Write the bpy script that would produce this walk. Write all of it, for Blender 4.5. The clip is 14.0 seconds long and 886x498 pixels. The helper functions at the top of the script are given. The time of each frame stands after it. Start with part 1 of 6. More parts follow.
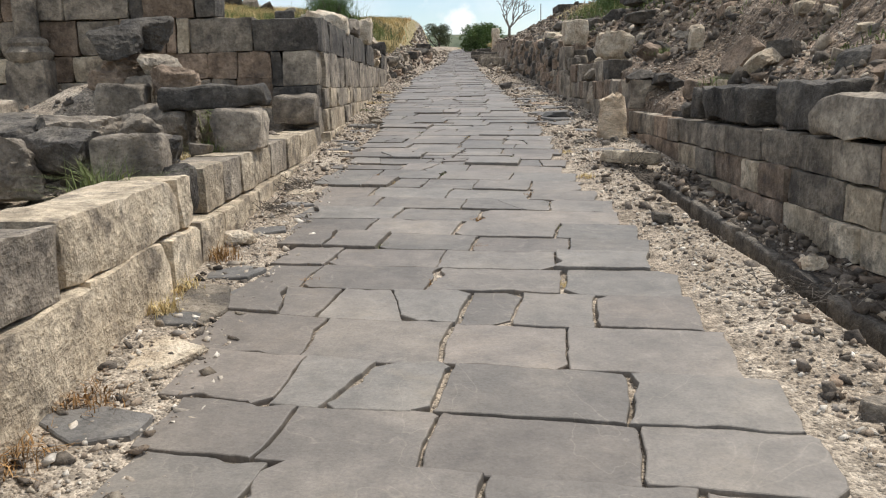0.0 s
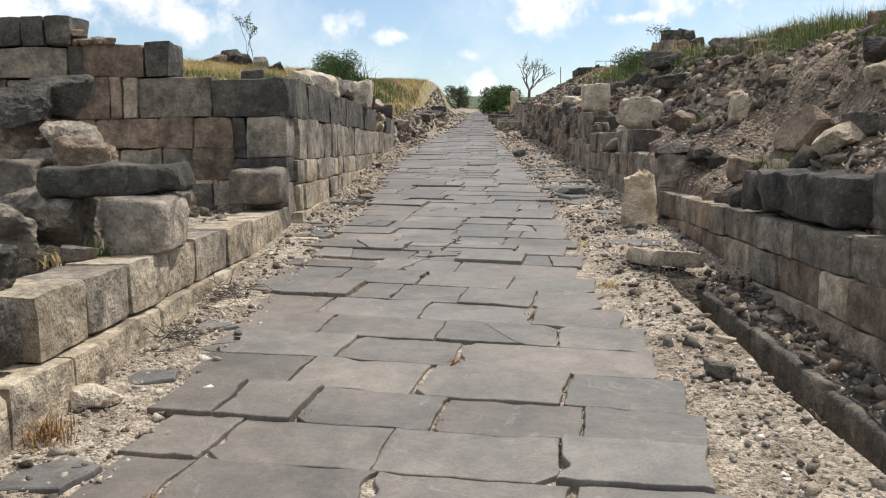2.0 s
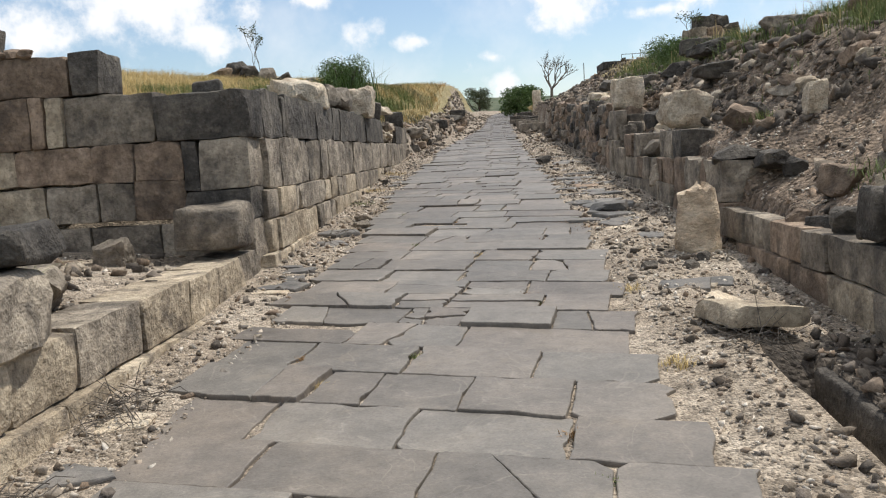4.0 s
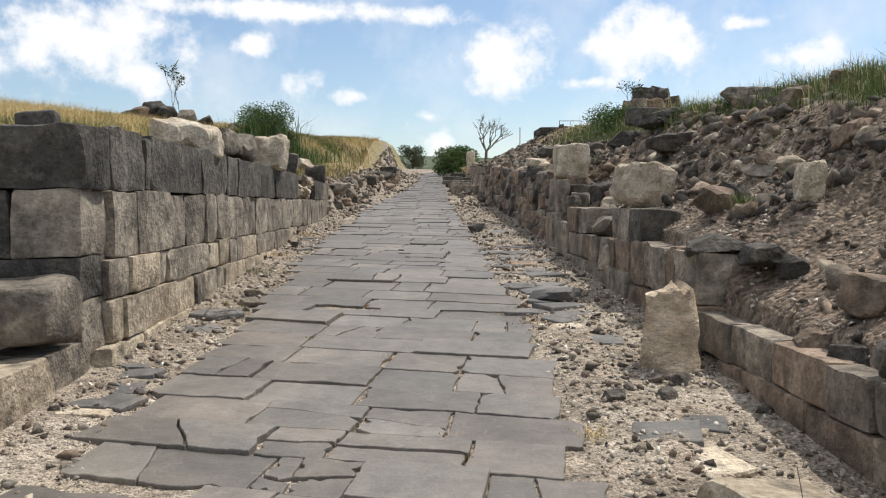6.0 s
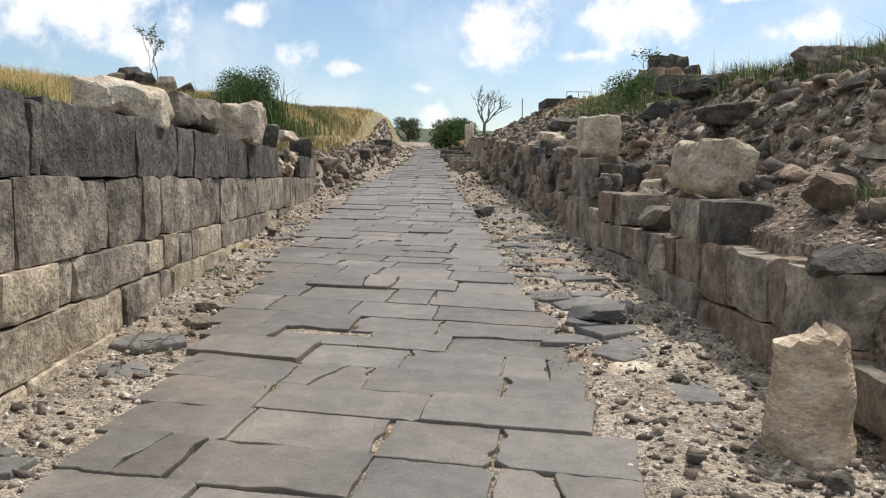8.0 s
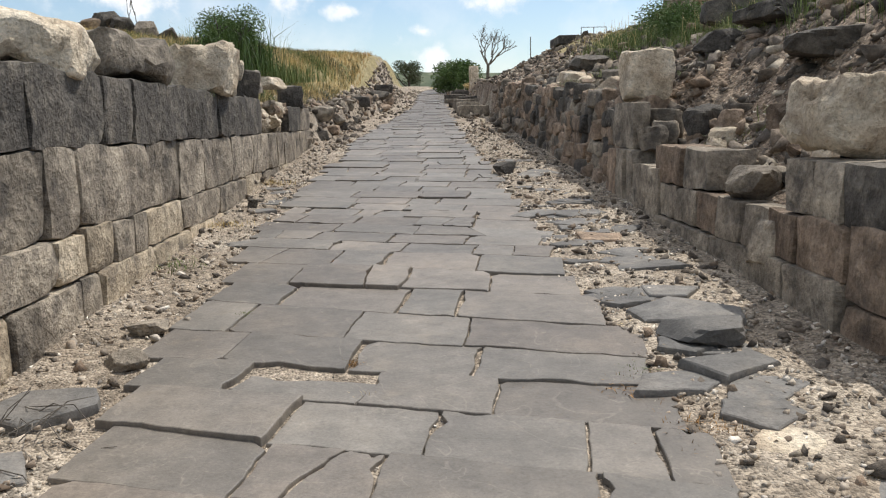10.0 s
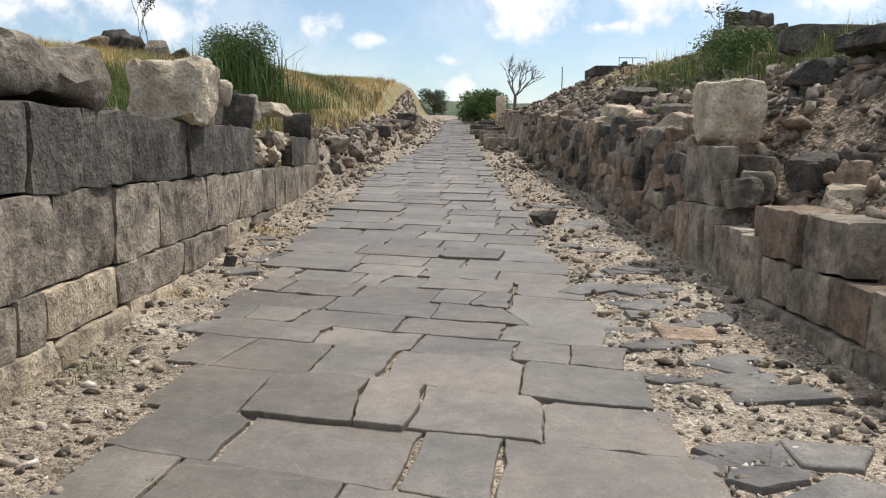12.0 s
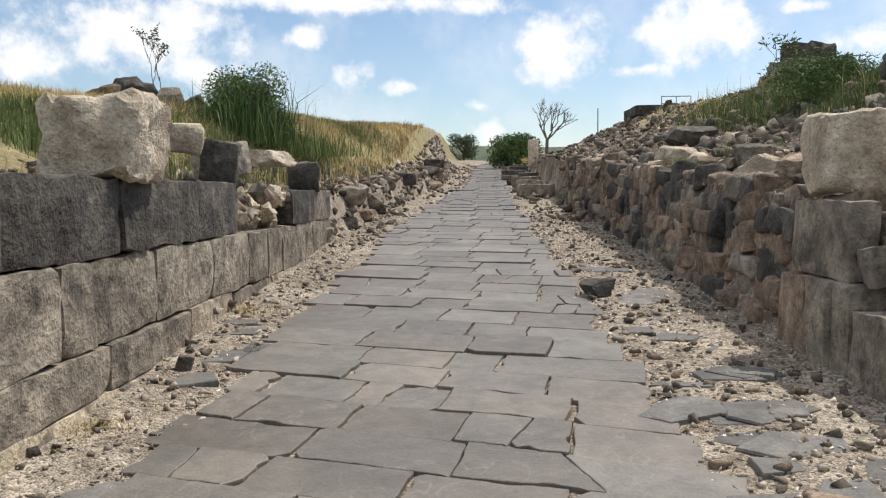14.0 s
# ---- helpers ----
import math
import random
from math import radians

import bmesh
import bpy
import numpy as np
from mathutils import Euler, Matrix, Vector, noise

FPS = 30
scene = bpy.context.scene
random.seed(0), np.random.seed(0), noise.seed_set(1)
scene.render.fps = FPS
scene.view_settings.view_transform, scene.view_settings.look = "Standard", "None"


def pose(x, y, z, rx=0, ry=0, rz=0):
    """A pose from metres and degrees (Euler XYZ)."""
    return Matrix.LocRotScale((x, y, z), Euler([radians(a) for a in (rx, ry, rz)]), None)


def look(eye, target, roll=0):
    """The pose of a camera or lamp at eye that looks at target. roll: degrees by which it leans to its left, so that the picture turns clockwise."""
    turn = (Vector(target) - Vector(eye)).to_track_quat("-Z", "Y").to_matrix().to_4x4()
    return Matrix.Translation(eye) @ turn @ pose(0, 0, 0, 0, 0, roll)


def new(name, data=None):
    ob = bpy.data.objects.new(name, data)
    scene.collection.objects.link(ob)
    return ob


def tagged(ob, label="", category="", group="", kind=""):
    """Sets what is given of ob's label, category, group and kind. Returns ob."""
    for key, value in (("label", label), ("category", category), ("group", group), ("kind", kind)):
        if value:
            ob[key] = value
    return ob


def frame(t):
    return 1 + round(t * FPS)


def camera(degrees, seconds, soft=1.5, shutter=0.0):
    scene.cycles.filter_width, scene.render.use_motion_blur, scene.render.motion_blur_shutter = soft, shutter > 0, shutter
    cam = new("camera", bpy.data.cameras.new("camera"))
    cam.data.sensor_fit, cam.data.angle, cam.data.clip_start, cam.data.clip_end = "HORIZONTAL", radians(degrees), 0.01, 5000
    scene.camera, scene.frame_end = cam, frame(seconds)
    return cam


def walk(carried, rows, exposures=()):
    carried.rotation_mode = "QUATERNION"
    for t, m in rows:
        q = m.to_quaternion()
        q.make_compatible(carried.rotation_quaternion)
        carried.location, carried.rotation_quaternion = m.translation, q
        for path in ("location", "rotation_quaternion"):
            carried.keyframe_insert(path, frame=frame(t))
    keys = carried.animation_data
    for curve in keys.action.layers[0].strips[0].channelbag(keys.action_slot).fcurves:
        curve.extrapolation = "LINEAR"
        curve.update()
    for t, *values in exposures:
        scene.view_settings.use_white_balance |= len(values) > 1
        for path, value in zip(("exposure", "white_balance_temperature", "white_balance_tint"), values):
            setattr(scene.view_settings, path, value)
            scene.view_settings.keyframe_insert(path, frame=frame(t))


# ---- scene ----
cam = camera(56.9, 14.0, soft=1.2)
METRES, EYE, TILT = 14.3, 1.5, 3.5
ROWS = [
    (0.0, 0.0, 0.0, 0.0, -0.36, -14.81, 1.35),
    (0.5, 0.0043, 0.0357, 0.002, -0.9, -12.89, 2.93),
    (1.0, 0.0093, 0.0725, 0.0015, -0.96, -12.03, 2.52),
    (1.5, 0.0165, 0.1078, 0.0016, -1.75, -12.77, 0.39),
    (2.0, 0.0242, 0.1429, 0.0022, 1.19, -10.68, 0.77),
    (4.5, 0.0383, 0.3215, 0.0032, 2.36, -10.39, 3.93),
    (5.0, 0.0405, 0.3547, 0.004, -2.87, -10.3, 3.26),
    (5.5, 0.0413, 0.3871, 0.0039, -3.59, -6.1, -1.52),
    (6.0, 0.0436, 0.4204, 0.0031, -1.76, -6.6, -0.03),
    (6.5, 0.0417, 0.4592, 0.0031, -1.59, -9.02, 1.29),
    (7.0, 0.0422, 0.4967, 0.0033, -1.3, -8.33, -0.44),
    (9.5, 0.0303, 0.6772, 0.0011, -3.07, -10.81, 0.08),
    (10.0, 0.0313, 0.7131, 0.0013, -2.11, -12.34, 0.94),
    (10.5, 0.0326, 0.7474, 0.0029, -2.28, -11.93, 1.33),
    (11.0, 0.0357, 0.7815, 0.0027, 0.6, -10.27, -1.01),
    (11.5, 0.0334, 0.8186, 0.0022, 1.18, -10.43, -0.34),
    (12.0, 0.0324, 0.8561, 0.0015, -0.37, -10.38, -0.46),
    (12.5, 0.0329, 0.8889, 0.0027, 2.02, -8.64, 0.4),
    (13.0, 0.0323, 0.9249, 0.0038, -1.0, -9.6, 2.39),
    (13.5, 0.0338, 0.9598, 0.0024, 0.4, -7.87, -0.09),
    (14.0, 0.0354, 0.9958, 0.0006, 1.74, -7.28, 0.49),
]
ROAD = pose(0, 0, 0, TILT)          # the street climbs evenly; its own x, y, z are laid into the world by this
walk(cam, [(t, ROAD @ pose(METRES * x, METRES * y, EYE + METRES * z, 90 + pitch, roll, yaw)) for t, x, y, z, yaw, pitch, roll in ROWS],
     exposures=[(0.0, 0.02), (2.0, 0.0), (5.0, -0.08), (7.0, -0.07), (10.0, -0.02), (14.0, -0.07)])
SLOPE = math.tan(radians(TILT))

# ---- light ----
SUN_AZ, SUN_EL = 52.0, 60.0          # degrees to the right of the street's line, and above the horizon
sun = new("sun", bpy.data.lights.new("sun", "SUN"))
sun.data.energy, sun.data.angle, sun.data.color = 3.8, radians(0.6), (1.0, 0.957, 0.89)
a, e = radians(SUN_AZ), radians(SUN_EL)
sun.matrix_world = look((0, 0, 30), Vector((0, 0, 30)) - Vector((math.sin(a) * math.cos(e), math.cos(a) * math.cos(e), math.sin(e))))
scene.view_settings.exposure = -0.19

# clouds: degrees to the right of the street, degrees up, half width, half height
CLOUDS = [
    (-21.3, 10.6, 7.5, 3.6), (-29, 8.6, 4, 2.2), (-18.2, 8.2, 3.6, 1.6), (-11.4, 10.7, 1.7, 1.0), (-7.8, 8.1, 1.5, 1.4),
    (-4.3, 7.4, 1.8, 0.8), (1.5, 4.2, 1.5, 1.5), (6.0, 9.9, 3.3, 3.2), (11.9, 8.3, 2.2, 0.6), (15.4, 10.6, 5.2, 2.7),
    (22, 11.6, 2.2, 0.6), (25.5, 9.3, 3.0, 1.4), (-9, 12.9, 15, 0.9), (0.9, 6.1, 1.0, 0.6), (8, 16, 16, 1.6), (-34, 14, 9, 3),
]


def build_world():
    w = bpy.data.worlds.new("sky")
    scene.world = w
    w.use_nodes = True
    nt = w.node_tree
    nt.nodes.clear()
    N = lambda kind: nt.nodes.new(kind)
    L = nt.links.new

    def M(op, x, y=None, z=None):
        n = N("ShaderNodeMath")
        n.operation = op
        for i, v in enumerate((x, y, z)):
            if v is None:
                continue
            if isinstance(v, (int, float)):
                n.inputs[i].default_value = v
            else:
                L(v, n.inputs[i])
        return n.outputs[0]

    sky = N("ShaderNodeTexSky")
    sky.sky_type, sky.sun_disc = "NISHITA", False
    sky.sun_elevation, sky.sun_rotation = radians(SUN_EL), radians(SUN_AZ)
    sky.air_density, sky.dust_density, sky.ozone_density = 1.0, 0.6, 1.6
    tc = N("ShaderNodeTexCoord")
    sep = N("ShaderNodeSeparateXYZ")
    L(tc.outputs["Generated"], sep.inputs[0])
    az = M("MULTIPLY", M("ARCTAN2", sep.outputs[0], sep.outputs[1]), 57.296)
    el = M("MULTIPLY", M("ARCSINE", sep.outputs[2]), 57.296)

    def noise_of(scale, detail):
        n = N("ShaderNodeTexNoise")
        n.inputs["Scale"].default_value, n.inputs["Detail"].default_value, n.inputs["Roughness"].default_value = scale, detail, 0.6
        L(tc.outputs["Generated"], n.inputs["Vector"])
        return n.outputs["Fac"]

    puff = M("MULTIPLY", M("SUBTRACT", noise_of(24.0, 7.0), 0.5), 2.5)
    best = None
    for ca, ce, cw, ch in CLOUDS:
        u, v = M("DIVIDE", M("SUBTRACT", az, ca), cw), M("DIVIDE", M("SUBTRACT", el, ce), ch)
        d = M("SUBTRACT", 1.0, M("SQRT", M("ADD", M("MULTIPLY", u, u), M("MULTIPLY", v, v))))
        best = d if best is None else M("MAXIMUM", best, d)
    high = N("ShaderNodeMapRange")      # clouds over the unseen rest of the dome, thickened to add fill light
    high.inputs["From Min"].default_value, high.inputs["From Max"].default_value = 16.0, 30.0
    L(el, high.inputs["Value"])
    rest = M("SUBTRACT", M("MULTIPLY", high.outputs[0], M("MULTIPLY", M("SUBTRACT", noise_of(3.0, 5.0), 0.30), 4.0)), 0.3)
    dens = M("ADD", M("MAXIMUM", M("MAXIMUM", best, -1.2), rest), puff)
    ramp = N("ShaderNodeMapRange")
    ramp.interpolation_type = "SMOOTHSTEP"
    ramp.inputs["From Min"].default_value, ramp.inputs["From Max"].default_value = 0.0, 0.8
    ramp.inputs["To Max"].default_value = 0.93
    L(dens, ramp.inputs["Value"])
    # thin veil of high haze
    veil = M("MULTIPLY", M("MAXIMUM", M("SUBTRACT", noise_of(7.0, 5.0), 0.46), 0.0), 1.6)
    cover = M("MINIMUM", M("ADD", ramp.outputs[0], veil), 0.95)
    b1, b2, mix, out = N("ShaderNodeBackground"), N("ShaderNodeBackground"), N("ShaderNodeMixShader"), N("ShaderNodeOutputWorld")
    L(sky.outputs[0], b1.inputs[0])
    b1.inputs[1].default_value = 0.14
    b2.inputs[0].default_value = (0.98, 0.985, 1.0, 1)
    b2.inputs[1].default_value = 1.13
    L(cover, mix.inputs[0])
    L(b1.outputs[0], mix.inputs[1])
    L(b2.outputs[0], mix.inputs[2])
    L(mix.outputs[0], out.inputs[0])


build_world()


# ---- materials ----
def material(name, colours, scale=3.0, fine=40.0, bump=0.4, rough=0.85, spread=0.25, by="object", spots=None, stretch=(1, 1, 1), depth=0.01, sheen=0.3, pits=0.0, middle=9.0, blotch=0.42, pebbles=0.0, grainy=0.24, veins=0.0, tints=None, speck=0.0):
    """Rock-like material: two to four colours over coarse noise, fine grain, bump, and a tone of its own for each piece."""
    m = bpy.data.materials.new(name)
    m.use_nodes = True
    nt = m.node_tree
    bsdf = nt.nodes["Principled BSDF"]
    N, L = nt.nodes.new, nt.links.new
    geo = N("ShaderNodeNewGeometry")
    mp = N("ShaderNodeMapping")
    mp.inputs["Scale"].default_value = stretch
    L(geo.outputs["Position"], mp.inputs["Vector"])

    def tex(s, detail, r=0.6):
        n = N("ShaderNodeTexNoise")
        n.inputs["Scale"].default_value, n.inputs["Detail"].default_value, n.inputs["Roughness"].default_value = s, detail, r
        L(mp.outputs[0], n.inputs["Vector"])
        return n.outputs["Fac"]

    coarse, grain = tex(scale, 6), tex(fine, 4, 0.7)
    ramp = N("ShaderNodeValToRGB")
    els = ramp.color_ramp.elements
    while len(els) < len(colours):
        els.new(0.5)
    for i, c in enumerate(colours):
        els[i].position = 0.3 + 0.4 * i / max(1, len(colours) - 1)
        els[i].color = (*c, 1)
    L(coarse, ramp.inputs[0])
    colour = ramp.outputs[0]

    def blend(kind, fac, c1, c2):
        n = N("ShaderNodeMix")
        n.data_type, n.blend_type = "RGBA", kind
        for sock, v in ((n.inputs["Factor"], fac), (n.inputs[6], c1), (n.inputs[7], c2)):
            if isinstance(v, (int, float)):
                sock.default_value = v
            elif isinstance(v, tuple):
                sock.default_value = (*v, 1)
            else:
                L(v, sock)
        return n.outputs[2]

    def span(value, lo, hi, a0=0.0, b0=1.0):
        n = N("ShaderNodeMapRange")
        n.inputs["From Min"].default_value, n.inputs["From Max"].default_value = lo, hi
        n.inputs["To Min"].default_value, n.inputs["To Max"].default_value = a0, b0
        L(value, n.inputs["Value"])
        return n.outputs[0]

    if by == "object":
        rnd = N("ShaderNodeObjectInfo").outputs["Random"]
    else:
        rnd = geo.outputs["Random Per Island"]
    if tints:
        pick = N("ShaderNodeValToRGB")
        pick.color_ramp.interpolation = "CONSTANT"
        stops = pick.color_ramp.elements
        stops[0].color = (*tints[0], 1)
        stops[-1].color = (*tints[-1], 1)
        for i, c in enumerate(tints[1:], 1):
            stops.new(i / len(tints)).color = (*c, 1)
        turn = N("ShaderNodeMath")
        turn.operation = "FRACT"
        eleven = N("ShaderNodeMath")
        eleven.operation = "MULTIPLY"
        eleven.inputs[1].default_value = 11.7
        L(rnd, eleven.inputs[0])
        L(eleven.outputs[0], turn.inputs[0])
        L(turn.outputs[0], pick.inputs[0])
        colour = blend("MIX", 0.62, colour, pick.outputs[0])
    tone = N("ShaderNodeHueSaturation")
    L(span(rnd, 0, 1, 1 - spread, 1 + spread), tone.inputs["Value"])
    L(colour, tone.inputs["Color"])
    if veins:
        other = N("ShaderNodeMath")
        other.operation = "FRACT"
        seven = N("ShaderNodeMath")
        seven.operation = "MULTIPLY"
        seven.inputs[1].default_value = 7.31
        L(rnd, seven.inputs[0])
        L(seven.outputs[0], other.inputs[0])
        L(span(other.outputs[0], 0, 1, 0.494, 0.508), tone.inputs["Hue"])
        L(span(other.outputs[0], 0, 1, 1.15, 0.88), tone.inputs["Saturation"])
    colour = tone.outputs[0]
    if veins:
        n = N("ShaderNodeTexNoise")
        n.inputs["Scale"].default_value, n.inputs["Detail"].default_value, n.inputs["Distortion"].default_value = 1.7, 3.0, 0.8
        L(mp.outputs[0], n.inputs["Vector"])
        d = N("ShaderNodeMath")
        d.operation = "SUBTRACT"
        L(n.outputs["Fac"], d.inputs[0])
        d.inputs[1].default_value = 0.5
        ab = N("ShaderNodeMath")
        ab.operation = "ABSOLUTE"
        L(d.outputs[0], ab.inputs[0])
        colour = blend("MIX", span(ab.outputs[0], 0.0, 0.006, veins, 0.0), colour, (0.42, 0.37, 0.30))
    g = N("ShaderNodeHueSaturation")
    L(span(grain, 0.25, 0.75, 1 - grainy, 1 + grainy), g.inputs["Value"])
    L(colour, g.inputs["Color"])
    colour = g.outputs[0]
    mid = tex(middle, 5, 0.65)
    if blotch:
        g2 = N("ShaderNodeHueSaturation")
        L(span(mid, 0.3, 0.7, 1 - blotch, 1 + blotch), g2.inputs["Value"])
        L(colour, g2.inputs["Color"])
        colour = g2.outputs[0]

    def cells(s, feature="F1"):
        n = N("ShaderNodeTexVoronoi")
        n.feature = feature
        n.inputs["Scale"].default_value = s
        L(mp.outputs[0], n.inputs["Vector"])
        return n
    if speck:
        dots = tex(34.0, 4.0, 0.7)
        colour = blend("MULTIPLY", span(dots, 0.34, 0.47, speck, 0.0), colour, (0.25, 0.24, 0.23))
        colour = blend("MIX", span(dots, 0.57, 0.74, 0.0, speck * 0.5), colour, (0.45, 0.41, 0.34))
    if spots:
        sc, tint, lo, hi, amount = spots
        colour = blend("MIX", span(tex(sc, 5, 0.65), lo, hi, 0, amount), colour, tint)
    L(colour, bsdf.inputs["Base Color"])
    bsdf.inputs["Roughness"].default_value = rough
    bsdf.inputs["Specular IOR Level"].default_value = sheen
    b = N("ShaderNodeBump")
    b.inputs["Strength"].default_value, b.inputs["Distance"].default_value = bump, depth
    h = N("ShaderNodeMath")
    h.operation = "MULTIPLY_ADD"
    L(grain, h.inputs[0])
    h.inputs[1].default_value = 0.35
    L(coarse, h.inputs[2])
    h2 = N("ShaderNodeMath")
    h2.operation = "MULTIPLY_ADD"
    L(mid, h2.inputs[0])
    h2.inputs[1].default_value = 1.9
    L(h.outputs[0], h2.inputs[2])
    height = h2.outputs[0]
    if pits:
        v = cells(26.0)
        h3 = N("ShaderNodeMath")
        h3.operation = "MULTIPLY_ADD"
        L(span(v.outputs["Distance"], 0.0, 0.35), h3.inputs[0])
        h3.inputs[1].default_value = pits
        L(height, h3.inputs[2])
        height = h3.outputs[0]
    if pebbles:
        v = cells(pebbles)
        h3 = N("ShaderNodeMath")
        h3.operation = "MULTIPLY_ADD"
        L(span(v.outputs["Distance"], 0.0, 0.6, 1.0, 0.0), h3.inputs[0])
        h3.inputs[1].default_value = 0.9
        L(height, h3.inputs[2])
        height = h3.outputs[0]
        tint = N("ShaderNodeHueSaturation")
        sepc = N("ShaderNodeSeparateColor")
        L(v.outputs["Color"], sepc.inputs[0])
        L(span(sepc.outputs[0], 0, 1, 0.55, 1.5), tint.inputs["Value"])
        L(colour, tint.inputs["Color"])
        L(tint.outputs[0], bsdf.inputs["Base Color"])
    L(height, b.inputs["Height"])
    L(b.outputs[0], bsdf.inputs["Normal"])
    return m


